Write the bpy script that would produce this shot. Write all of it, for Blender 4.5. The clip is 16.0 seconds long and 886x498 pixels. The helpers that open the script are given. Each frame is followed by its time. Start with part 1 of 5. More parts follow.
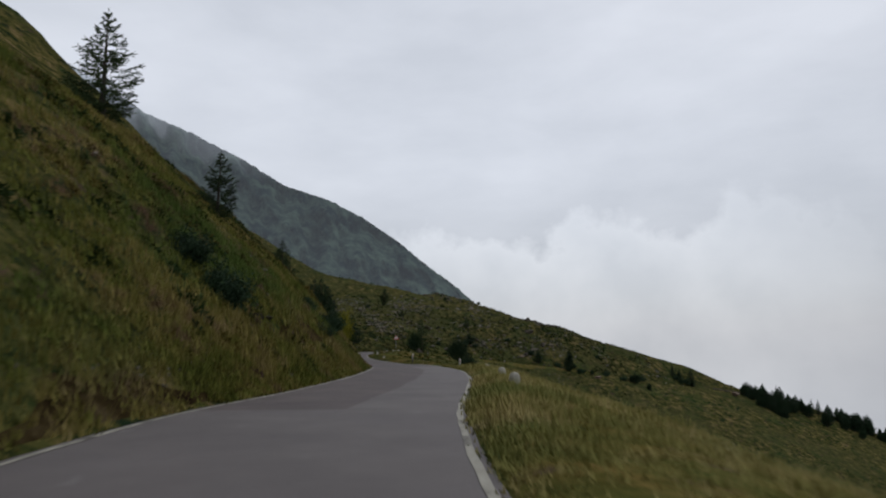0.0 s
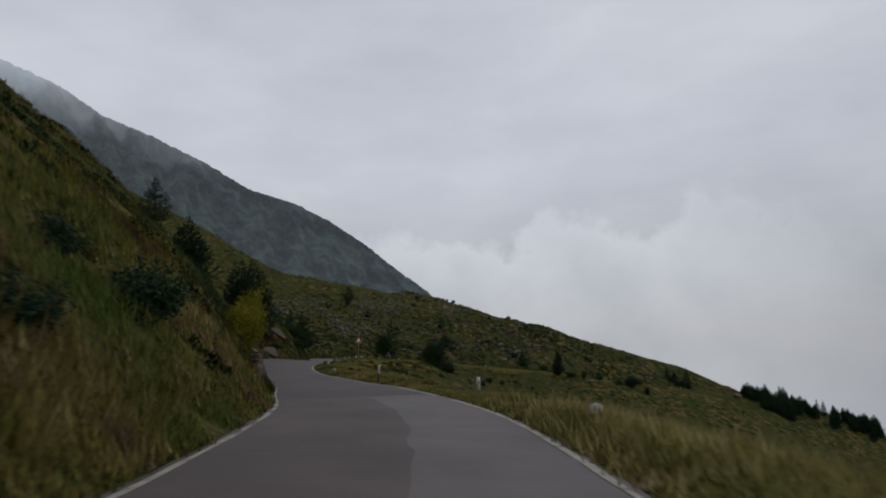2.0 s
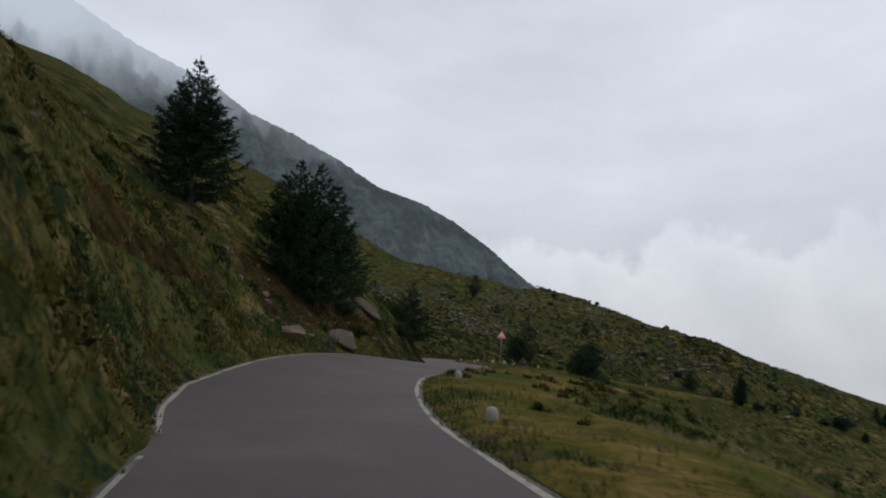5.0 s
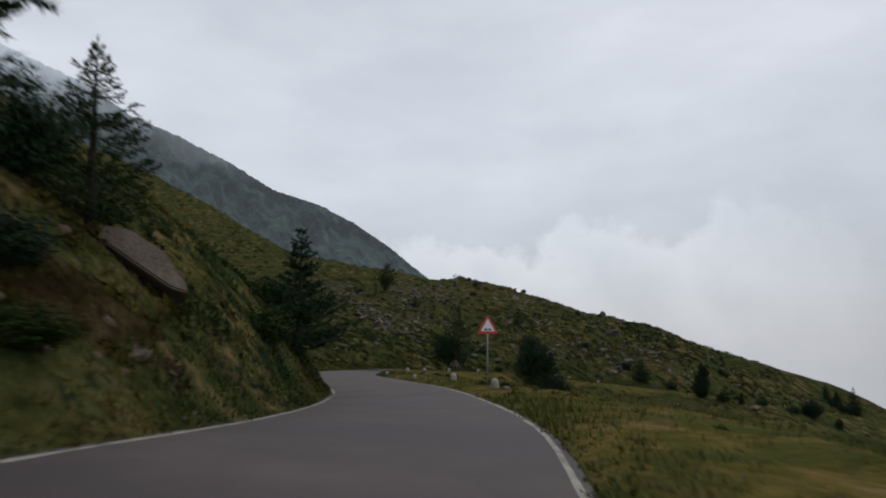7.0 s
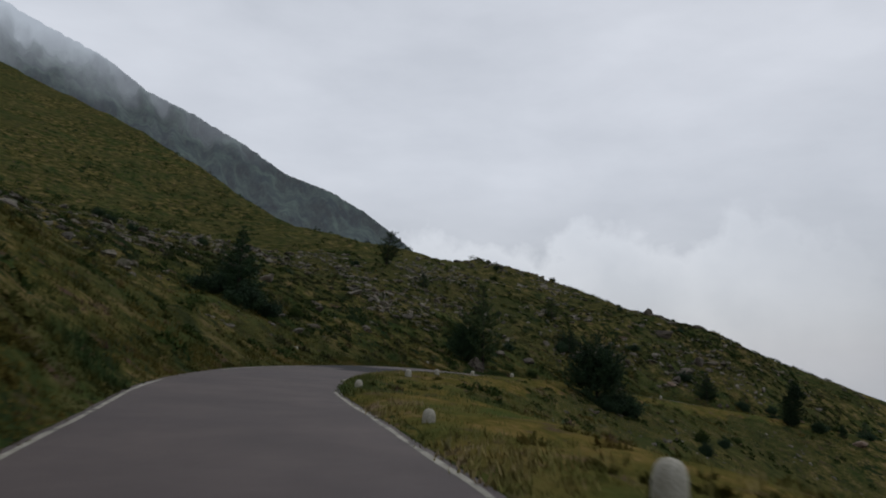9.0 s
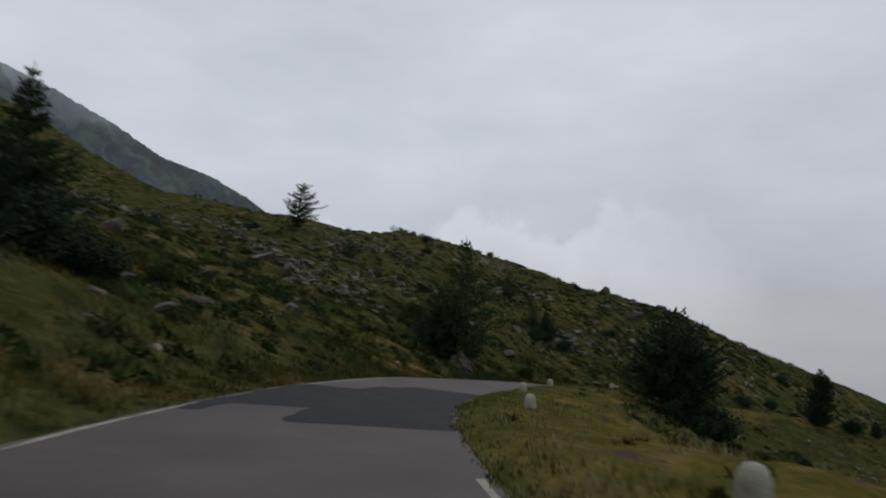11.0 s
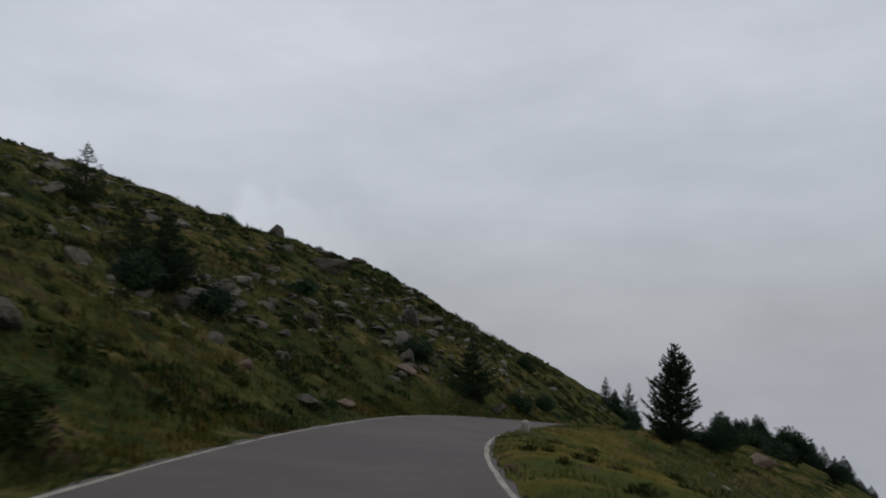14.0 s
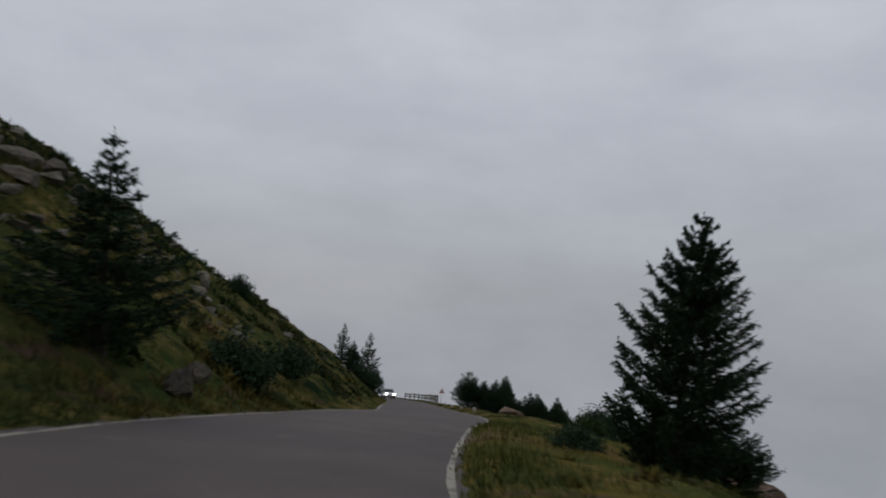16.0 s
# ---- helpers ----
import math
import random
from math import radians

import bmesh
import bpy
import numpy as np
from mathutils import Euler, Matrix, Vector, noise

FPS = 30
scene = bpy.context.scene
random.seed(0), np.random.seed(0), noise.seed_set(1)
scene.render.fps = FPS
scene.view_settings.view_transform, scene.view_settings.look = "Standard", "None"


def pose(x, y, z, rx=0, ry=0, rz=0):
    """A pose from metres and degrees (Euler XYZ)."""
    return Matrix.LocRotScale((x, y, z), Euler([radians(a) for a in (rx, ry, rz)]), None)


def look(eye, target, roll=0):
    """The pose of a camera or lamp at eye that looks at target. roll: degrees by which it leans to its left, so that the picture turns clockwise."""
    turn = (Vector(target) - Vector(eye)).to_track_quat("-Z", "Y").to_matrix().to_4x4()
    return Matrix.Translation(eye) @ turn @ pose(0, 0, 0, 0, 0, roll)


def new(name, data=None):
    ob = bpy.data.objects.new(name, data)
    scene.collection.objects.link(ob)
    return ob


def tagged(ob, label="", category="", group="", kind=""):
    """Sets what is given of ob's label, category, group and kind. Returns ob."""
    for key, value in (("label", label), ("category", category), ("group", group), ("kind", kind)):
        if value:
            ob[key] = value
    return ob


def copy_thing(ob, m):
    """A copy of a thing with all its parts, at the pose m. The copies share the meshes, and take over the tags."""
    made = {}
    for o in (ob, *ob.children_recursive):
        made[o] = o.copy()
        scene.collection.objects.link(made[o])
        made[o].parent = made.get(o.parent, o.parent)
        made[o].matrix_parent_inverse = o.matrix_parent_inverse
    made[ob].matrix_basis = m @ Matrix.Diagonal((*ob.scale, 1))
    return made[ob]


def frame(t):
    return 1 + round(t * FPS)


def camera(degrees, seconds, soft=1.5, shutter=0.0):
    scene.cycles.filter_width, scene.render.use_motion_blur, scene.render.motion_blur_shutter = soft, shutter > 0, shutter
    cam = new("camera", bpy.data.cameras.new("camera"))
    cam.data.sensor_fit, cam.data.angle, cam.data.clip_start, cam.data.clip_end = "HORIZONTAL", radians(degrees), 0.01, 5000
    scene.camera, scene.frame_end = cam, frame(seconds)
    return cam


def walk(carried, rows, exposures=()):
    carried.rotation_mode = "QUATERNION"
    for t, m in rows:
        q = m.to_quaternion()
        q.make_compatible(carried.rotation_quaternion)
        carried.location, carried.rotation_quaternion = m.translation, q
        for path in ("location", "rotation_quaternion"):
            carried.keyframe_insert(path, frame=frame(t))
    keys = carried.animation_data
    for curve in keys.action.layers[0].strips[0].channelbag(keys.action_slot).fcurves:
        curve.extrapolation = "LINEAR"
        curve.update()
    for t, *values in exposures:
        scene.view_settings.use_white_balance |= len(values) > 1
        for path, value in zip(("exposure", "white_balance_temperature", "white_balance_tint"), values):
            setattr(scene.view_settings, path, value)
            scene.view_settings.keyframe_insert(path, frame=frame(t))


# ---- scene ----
cam = camera(66.0, 16.0, soft=1.9, shutter=0.3)
PATH = [
    (0.00, (0.00, -0.00, 1.35), (0.192, 9.915, 2.638), -0.54),
    (0.50, (-0.56, 5.86, 1.44), (0.007, 15.711, 3.036), -2.65),
    (1.00, (-0.70, 11.80, 1.44), (0.707, 21.630, 2.600), -0.09),
    (1.50, (-0.56, 17.91, 1.30), (0.232, 27.805, 2.549), -2.64),
    (2.00, (-0.49, 24.29, 1.14), (0.174, 34.178, 2.462), -1.62),
    (2.50, (-0.53, 30.50, 1.01), (-0.906, 40.418, 2.203), -2.27),
    (3.00, (-1.05, 37.64, 0.84), (-2.158, 47.467, 2.335), 2.62),
    (4.25, (-2.25, 51.14, 0.75), (-3.365, 60.975, 2.167), 2.84),
    (5.50, (-5.79, 62.93, 0.50), (-6.903, 72.773, 1.850), 3.05),
    (6.00, (-6.83, 70.27, 0.61), (-7.370, 80.086, 2.415), 2.25),
    (6.50, (-7.55, 77.27, 0.72), (-7.642, 87.147, 2.285), 0.14),
    (7.00, (-7.89, 83.98, 0.71), (-7.564, 93.874, 2.106), -0.64),
    (7.50, (-8.07, 91.13, 0.67), (-7.836, 101.007, 2.232), 1.69),
    (8.00, (-8.20, 98.17, 0.53), (-8.403, 108.109, 1.613), 3.95),
    (9.25, (-8.65, 115.16, 0.20), (-8.343, 125.036, 1.615), 2.51),
    (10.50, (-13.19, 130.51, -0.00), (-12.411, 140.330, 1.723), 1.19),
    (11.00, (-12.87, 137.90, -0.13), (-11.025, 147.655, 1.085), 1.72),
    (11.50, (-11.99, 145.40, -0.25), (-9.352, 154.971, 0.927), 2.19),
    (12.00, (-10.34, 152.90, -0.49), (-6.966, 162.245, 0.594), 1.74),
    (12.50, (-7.99, 160.17, -0.87), (-3.620, 169.155, -0.344), 2.41),
    (13.00, (-5.34, 166.79, -1.23), (-0.266, 175.356, -0.309), 1.60),
    (13.50, (-1.68, 173.55, -1.48), (4.322, 181.506, -0.645), 1.20),
    (14.00, (2.50, 179.92, -2.00), (8.969, 187.463, -0.860), 0.71),
    (14.50, (7.22, 185.93, -2.69), (14.193, 193.065, -1.968), 2.44),
    (15.00, (12.54, 191.65, -3.42), (20.132, 198.089, -2.485), 1.28),
    (15.50, (18.17, 196.90, -4.27), (26.811, 201.911, -3.817), 6.97),
    (16.00, (24.18, 201.47, -5.10), (33.245, 205.628, -4.414), 4.61),
]
walk(cam, [(t, look(eye, target, roll)) for t, eye, target, roll in PATH],
     exposures=[(0, 0.14), (0.5, 0.0), (1, -0.15), (2.5, -0.14), (3.1, -0.03), (5.5, 0.16), (8, 0.06), (10.5, -0.03), (13.5, -0.09), (14.7, -0.12), (16, -0.22)])

# ---- sky and light: high overcast, brighter banks of cloud low over the valley ----
world = bpy.data.worlds.new("overcast_sky")
scene.world = world
world.use_nodes = True


def sky_nodes(w):
    nt = w.node_tree
    nt.nodes.clear()
    n, l = nt.nodes, nt.links
    out = n.new("ShaderNodeOutputWorld")
    bg = n.new("ShaderNodeBackground")
    tc = n.new("ShaderNodeTexCoord")
    sky = n.new("ShaderNodeTexSky")
    sky.sky_type, sky.sun_disc = "NISHITA", False
    sky.sun_elevation, sky.sun_rotation = radians(48), radians(35)
    gain = n.new("ShaderNodeVectorMath")
    gain.operation = "SCALE"
    gain.inputs["Scale"].default_value = 0.10
    l.new(sky.outputs[0], gain.inputs[0])
    sep = n.new("ShaderNodeSeparateXYZ")
    l.new(tc.outputs["Generated"], sep.inputs[0])
    # broad soft cloud masses, flattened towards the horizon
    mp = n.new("ShaderNodeMapping")
    mp.inputs["Scale"].default_value = (1.6, 1.6, 4.2)
    l.new(tc.outputs["Generated"], mp.inputs[0])
    big = n.new("ShaderNodeTexNoise")
    big.inputs["Scale"].default_value, big.inputs["Detail"].default_value, big.inputs["Roughness"].default_value = 1.7, 8, 0.55
    big.inputs["Distortion"].default_value = 0.1
    l.new(mp.outputs[0], big.inputs["Vector"])
    ramp = n.new("ShaderNodeValToRGB")
    ramp.color_ramp.elements[0].position, ramp.color_ramp.elements[0].color = 0.34, (0.545, 0.575, 0.635, 1)
    ramp.color_ramp.elements[1].position, ramp.color_ramp.elements[1].color = 0.66, (0.66, 0.69, 0.755, 1)
    l.new(big.outputs["Fac"], ramp.inputs[0])
    # cloud bank: everything under a billowing edge is brighter
    edge = n.new("ShaderNodeTexNoise")
    edge.inputs["Scale"].default_value, edge.inputs["Detail"].default_value, edge.inputs["Roughness"].default_value = 9.0, 9, 0.56
    l.new(tc.outputs["Generated"], edge.inputs["Vector"])
    lift = n.new("ShaderNodeMath")
    lift.operation = "MULTIPLY_ADD"
    lift.inputs[1].default_value, lift.inputs[2].default_value = 0.30, -0.15
    l.new(edge.outputs["Fac"], lift.inputs[0])
    hgt = n.new("ShaderNodeMath")
    hgt.operation = "ADD"
    l.new(sep.outputs["Z"], hgt.inputs[0])
    l.new(lift.outputs[0], hgt.inputs[1])
    bank = n.new("ShaderNodeMapRange")
    bank.inputs["From Min"].default_value, bank.inputs["From Max"].default_value = 0.172, 0.142
    l.new(hgt.outputs[0], bank.inputs["Value"])
    mixb = n.new("ShaderNodeMix")
    mixb.data_type = "RGBA"
    puff = n.new("ShaderNodeTexNoise")
    puff.inputs["Scale"].default_value, puff.inputs["Detail"].default_value, puff.inputs["Roughness"].default_value = 9.0, 6, 0.5
    l.new(tc.outputs["Generated"], puff.inputs["Vector"])
    body = n.new("ShaderNodeValToRGB")
    body.color_ramp.elements[0].position, body.color_ramp.elements[0].color = 0.36, (0.70, 0.735, 0.80, 1)
    body.color_ramp.elements[1].position, body.color_ramp.elements[1].color = 0.64, (0.83, 0.86, 0.92, 1)
    l.new(puff.outputs["Fac"], body.inputs[0])
    l.new(body.outputs[0], mixb.inputs["B"])
    fac = n.new("ShaderNodeMath")
    fac.operation = "MULTIPLY"
    # the bank lies in the gap of the valley only
    side = n.new("ShaderNodeVectorMath")
    side.operation = "DOT_PRODUCT"
    side.inputs[1].default_value = (0.19, 0.982, 0)
    l.new(tc.outputs["Generated"], side.inputs[0])
    gap = n.new("ShaderNodeMapRange")
    gap.inputs["From Min"].default_value, gap.inputs["From Max"].default_value, gap.inputs["To Max"].default_value = 0.90, 0.97, 0.75
    l.new(side.outputs["Value"], gap.inputs["Value"])
    l.new(gap.outputs[0], fac.inputs[1])
    l.new(bank.outputs[0], fac.inputs[0])
    l.new(fac.outputs[0], mixb.inputs["Factor"])
    l.new(ramp.outputs[0], mixb.inputs["A"])
    mixs = n.new("ShaderNodeMix")
    mixs.data_type = "RGBA"
    mixs.inputs["Factor"].default_value = 0.93
    l.new(gain.outputs[0], mixs.inputs["A"])
    l.new(mixb.outputs["Result"], mixs.inputs["B"])
    # the cloud is thicker towards the east
    east = n.new("ShaderNodeVectorMath")
    east.operation = "DOT_PRODUCT"
    east.inputs[1].default_value = (0.94, 0.34, 0)
    l.new(tc.outputs["Generated"], east.inputs[0])
    thick = n.new("ShaderNodeMapRange")
    thick.inputs["From Min"].default_value, thick.inputs["From Max"].default_value = 0.45, 1.0
    thick.inputs["To Min"].default_value, thick.inputs["To Max"].default_value = 1.0, 0.92
    l.new(east.outputs["Value"], thick.inputs["Value"])
    dim = n.new("ShaderNodeVectorMath")
    dim.operation = "SCALE"
    l.new(mixs.outputs["Result"], dim.inputs[0])
    l.new(thick.outputs[0], dim.inputs["Scale"])
    # and greyer towards the horizon
    low = n.new("ShaderNodeMapRange")
    low.interpolation_type = "SMOOTHSTEP"
    low.inputs["From Min"].default_value, low.inputs["From Max"].default_value = -0.06, 0.30
    low.inputs["To Min"].default_value, low.inputs["To Max"].default_value = 0.70, 1.02
    l.new(sep.outputs["Z"], low.inputs["Value"])
    grey = n.new("ShaderNodeVectorMath")
    grey.operation = "SCALE"
    l.new(dim.outputs[0], grey.inputs[0])
    l.new(low.outputs[0], grey.inputs["Scale"])
    l.new(grey.outputs[0], bg.inputs["Color"])
    bg.inputs["Strength"].default_value = 1.0
    l.new(bg.outputs[0], out.inputs["Surface"])


sky_nodes(world)
sun_data = bpy.data.lights.new("sun", "SUN")
sun_data.energy, sun_data.angle, sun_data.color = 0.5, radians(25), (1.0, 0.97, 0.93)
sun = new("sun", sun_data)
sun.matrix_world = look((0, 0, 0), (-0.43, -0.62, -0.9))

# ---- materials ----


def material(name, stops, scale=1.0, rough=0.9, bump=0.3, fine=30.0, spec=0.3, coords="Object", random_tint=0.0, stretch=(1, 1, 1), extra=None, relief=0.05, island=False):
    """Noise between colour stops at two scales, with fine relief. extra: (colour, scale, lower, upper, strength) laid over in patches."""
    m = bpy.data.materials.new(name)
    m.use_nodes = True
    nt = m.node_tree
    n, l = nt.nodes, nt.links
    bs = n["Principled BSDF"]
    bs.inputs["Roughness"].default_value = rough
    bs.inputs["Specular IOR Level"].default_value = spec
    tc = n.new("ShaderNodeTexCoord")
    mp = n.new("ShaderNodeMapping")
    mp.inputs["Scale"].default_value = stretch
    l.new(tc.outputs[coords], mp.inputs[0])
    a = n.new("ShaderNodeTexNoise")
    a.inputs["Scale"].default_value, a.inputs["Detail"].default_value, a.inputs["Roughness"].default_value = scale, 8, 0.62
    l.new(mp.outputs[0], a.inputs["Vector"])
    b = n.new("ShaderNodeTexNoise")
    b.inputs["Scale"].default_value, b.inputs["Detail"].default_value = fine, 4
    l.new(mp.outputs[0], b.inputs["Vector"])
    mixf = n.new("ShaderNodeMath")
    mixf.operation = "MULTIPLY_ADD"
    mixf.inputs[1].default_value, mixf.inputs[2].default_value = 0.45, -0.225
    l.new(b.outputs["Fac"], mixf.inputs[0])
    add = n.new("ShaderNodeMath")
    add.operation = "ADD"
    l.new(a.outputs["Fac"], add.inputs[0])
    l.new(mixf.outputs[0], add.inputs[1])
    ramp = n.new("ShaderNodeValToRGB")
    cr = ramp.color_ramp
    while len(cr.elements) < len(stops):
        cr.elements.new(0.5)
    for e, (p, c) in zip(cr.elements, stops):
        e.position, e.color = p, (*c, 1)
    l.new(add.outputs[0], ramp.inputs[0])
    col = ramp.outputs[0]
    for colour, sc, lo, hi, *most in extra or ():
        p = n.new("ShaderNodeTexNoise")
        p.inputs["Scale"].default_value, p.inputs["Detail"].default_value, p.inputs["Roughness"].default_value = sc, 6, 0.6
        l.new(mp.outputs[0], p.inputs["Vector"])
        mr = n.new("ShaderNodeMapRange")
        mr.inputs["From Min"].default_value, mr.inputs["From Max"].default_value = lo, hi
        mr.inputs["To Max"].default_value = most[0] if most else 1.0
        l.new(p.outputs["Fac"], mr.inputs["Value"])
        mx = n.new("ShaderNodeMix")
        mx.data_type = "RGBA"
        mx.inputs["B"].default_value = (*colour, 1)
        l.new(mr.outputs[0], mx.inputs["Factor"])
        l.new(col, mx.inputs["A"])
        col = mx.outputs["Result"]
    if random_tint:
        oi = n.new("ShaderNodeObjectInfo") if coords == "Object" and not island else n.new("ShaderNodeNewGeometry")
        src = oi.outputs["Random"] if coords == "Object" and not island else oi.outputs["Random Per Island"]
        mr = n.new("ShaderNodeMapRange")
        mr.inputs["To Min"].default_value, mr.inputs["To Max"].default_value = 1 - random_tint, 1 + random_tint
        l.new(src, mr.inputs["Value"])
        vm = n.new("ShaderNodeVectorMath")
        vm.operation = "SCALE"
        l.new(col, vm.inputs[0])
        l.new(mr.outputs[0], vm.inputs["Scale"])
        col = vm.outputs[0]
    l.new(col, bs.inputs["Base Color"])
    bp = n.new("ShaderNodeBump")
    bp.inputs["Strength"].default_value, bp.inputs["Distance"].default_value = bump, relief
    l.new(b.outputs["Fac"], bp.inputs["Height"])
    l.new(bp.outputs[0], bs.inputs["Normal"])
    return m


def plain(name, colour, rough=0.6, metal=0.0):
    m = bpy.data.materials.new(name)
    m.use_nodes = True
    bs = m.node_tree.nodes["Principled BSDF"]
    bs.inputs["Base Color"].default_value = (*colour, 1)
    bs.inputs["Roughness"].default_value, bs.inputs["Metallic"].default_value = rough, metal
    return m


M_GROUND = material("alpine_turf", [(0.32, (0.0104, 0.0151, 0.0065)), (0.44, (0.0386, 0.0436, 0.0132)), (0.54, (0.0828, 0.0720, 0.0231)), (0.66, (0.1598, 0.1170, 0.0526))],
                    scale=0.55, fine=3.2, bump=1.0, spec=0, relief=0.30,
                    extra=[((0.0326, 0.0511, 0.0167), 0.11, 0.48, 0.62, 0.65), ((0.0740, 0.0466, 0.0363), 0.8, 0.58, 0.68), ((0.0119, 0.0210, 0.0101), 0.6, 0.55, 0.63), ((0.0148, 0.0270, 0.0132), 1.9, 0.58, 0.66), ((0.0589, 0.0576, 0.0222), 0.045, 0.46, 0.60, 0.5), ((0.0285, 0.0346, 0.0129), 0.028, 0.50, 0.64, 0.35)])
M_MEADOW = material("verge_turf", [(0.30, (0.0438, 0.0453, 0.0128)), (0.48, (0.0828, 0.0712, 0.0193)), (0.62, (0.1365, 0.0971, 0.0316)), (0.75, (0.1999, 0.1338, 0.0828))], scale=0.7, fine=5, bump=1.0, spec=0, relief=0.12,
                    extra=[((0.0485, 0.0649, 0.0193), 0.16, 0.50, 0.64), ((0.0731, 0.0476, 0.0383), 0.9, 0.58, 0.68)])
M_EARTH = material("bare_earth", [(0.30, (0.0127, 0.0081, 0.0044)), (0.5, (0.0301, 0.0212, 0.0088)), (0.7, (0.0602, 0.0456, 0.0229))], scale=1.4, fine=11, bump=1.0, spec=0)
M_ASPHALT = material("old_asphalt", [(0.30, (0.0666, 0.0559, 0.0540)), (0.52, (0.0874, 0.0745, 0.0710)), (0.72, (0.1102, 0.0941, 0.0900))], scale=0.5, fine=55, bump=0.25, rough=0.72, spec=0.35,
                     extra=[((0.0832, 0.0715, 0.0720), 0.16, 0.52, 0.66), ((0.1435, 0.1274, 0.1240), 1.3, 0.64, 0.74)])
M_ASPHALT_BROWN = material("brownish_asphalt", [(0.30, (0.0499, 0.0390, 0.0371)), (0.52, (0.0686, 0.0526, 0.0495)), (0.72, (0.0915, 0.0708, 0.0654))], scale=0.5, fine=55, bump=0.25, rough=0.75, spec=0.3,
                     extra=[((0.0520, 0.0408, 0.0406), 0.14, 0.50, 0.66), ((0.0957, 0.0754, 0.0680), 1.3, 0.64, 0.74)])
M_PATCH = material("fresh_asphalt", [(0.35, (0.012, 0.012, 0.0135)), (0.65, (0.021, 0.0205, 0.0225))], scale=1.2, fine=70, bump=0.3, rough=0.85, spec=0.2)
M_LINE = material("worn_white_paint", [(0.30, (0.1726, 0.1605, 0.1283)), (0.5, (0.2523, 0.2376, 0.1925)), (0.7, (0.3187, 0.3018, 0.2456))], scale=3.0, fine=22, bump=0.2, rough=0.7,
                  extra=[((0.0664, 0.0590, 0.0475), 1.6, 0.53, 0.64), ((0.0929, 0.0834, 0.0558), 7.0, 0.60, 0.70)])
M_ROCK = material("grey_rock", [(0.28, (0.0322, 0.0259, 0.0191)), (0.5, (0.0752, 0.0622, 0.0472)), (0.72, (0.1325, 0.1114, 0.0871))], scale=1.8, fine=11, bump=1.0, random_tint=0.2,
                  extra=[((0.0287, 0.0272, 0.0090), 2.2, 0.50, 0.60), ((0.0860, 0.0550, 0.0309), 1.1, 0.58, 0.70), ((0.0215, 0.0175, 0.0124), 3.6, 0.56, 0.64)])
M_RUST = material("rusty_rock", [(0.30, (0.0638, 0.0408, 0.0272)), (0.55, (0.1232, 0.0833, 0.0561)), (0.75, (0.1785, 0.1403, 0.1062))], scale=1.2, fine=10, bump=0.9, random_tint=0.15)
M_SLAB = material("pale_brown_slab", [(0.30, (0.1105, 0.0840, 0.0638)), (0.55, (0.1700, 0.1344, 0.1035)), (0.75, (0.2210, 0.1800, 0.1425))], scale=1.6, fine=14, bump=0.6, extra=[((0.0595, 0.0528, 0.0300), 2.6, 0.58, 0.68)])
M_SCREE = material("scree_stone", [(0.28, (0.0405, 0.0344, 0.0256)), (0.52, (0.0986, 0.0860, 0.0672)), (0.74, (0.1804, 0.1617, 0.1296))], scale=1.6, fine=9, bump=0.8, random_tint=0.45, island=True,
                   extra=[((0.0352, 0.0361, 0.0144), 1.1, 0.50, 0.60, 0.85), ((0.0924, 0.0645, 0.0400), 0.5, 0.56, 0.68, 0.7), ((0.0264, 0.0224, 0.0168), 4.0, 0.56, 0.64, 0.8)])
M_WHITE = material("weathered_white_stone", [(0.30, (0.2028, 0.1872, 0.1451)), (0.55, (0.3276, 0.3120, 0.2611)), (0.75, (0.4290, 0.4212, 0.3627))], scale=4.0, fine=40, bump=0.35, random_tint=0.08,
                   extra=[((0.1716, 0.1560, 0.1088), 4.0, 0.50, 0.66)])
M_TRUNK = material("conifer_bark", [(0.3, (0.022, 0.018, 0.014)), (0.7, (0.055, 0.044, 0.034))], scale=6, fine=40, bump=0.8, stretch=(1, 1, 0.25))
M_NEEDLE = material("spruce_needles", [(0.3, (0.0108, 0.0238, 0.0130)), (0.55, (0.0216, 0.0434, 0.0182)), (0.75, (0.0405, 0.0700, 0.0234))], scale=1.6, fine=9, bump=0.0, spec=0.2, random_tint=0.2)
M_LARCH = material("larch_needles", [(0.3, (0.0156, 0.0299, 0.0125)), (0.55, (0.0338, 0.0546, 0.0187)), (0.75, (0.0585, 0.0806, 0.0250))], scale=1.6, fine=9, bump=0.0, spec=0.2, random_tint=0.2)
M_SHRUB = material("shrub_leaves", [(0.3, (0.0132, 0.0242, 0.0088)), (0.55, (0.0286, 0.0440, 0.0110)), (0.75, (0.0550, 0.0682, 0.0176))], scale=2.0, fine=12, bump=0.0, spec=0.05, random_tint=0.25)
M_YELLOW = material("yellowing_leaves", [(0.3, (0.1021, 0.1054, 0.0086)), (0.55, (0.1768, 0.1646, 0.0108)), (0.75, (0.2517, 0.2108, 0.0173))], scale=2.0, fine=12, bump=0.0, spec=0.2)
M_GRASS = material("long_grass", [(0.30, (0.0554, 0.0679, 0.0179)), (0.46, (0.1208, 0.1214, 0.0357)), (0.58, (0.1971, 0.1626, 0.0642)), (0.72, (0.2895, 0.2159, 0.1517))], scale=0.30, fine=2.0, bump=0.0, spec=0,
                   extra=[((0.0673, 0.0901, 0.0321), 0.10, 0.50, 0.62)])
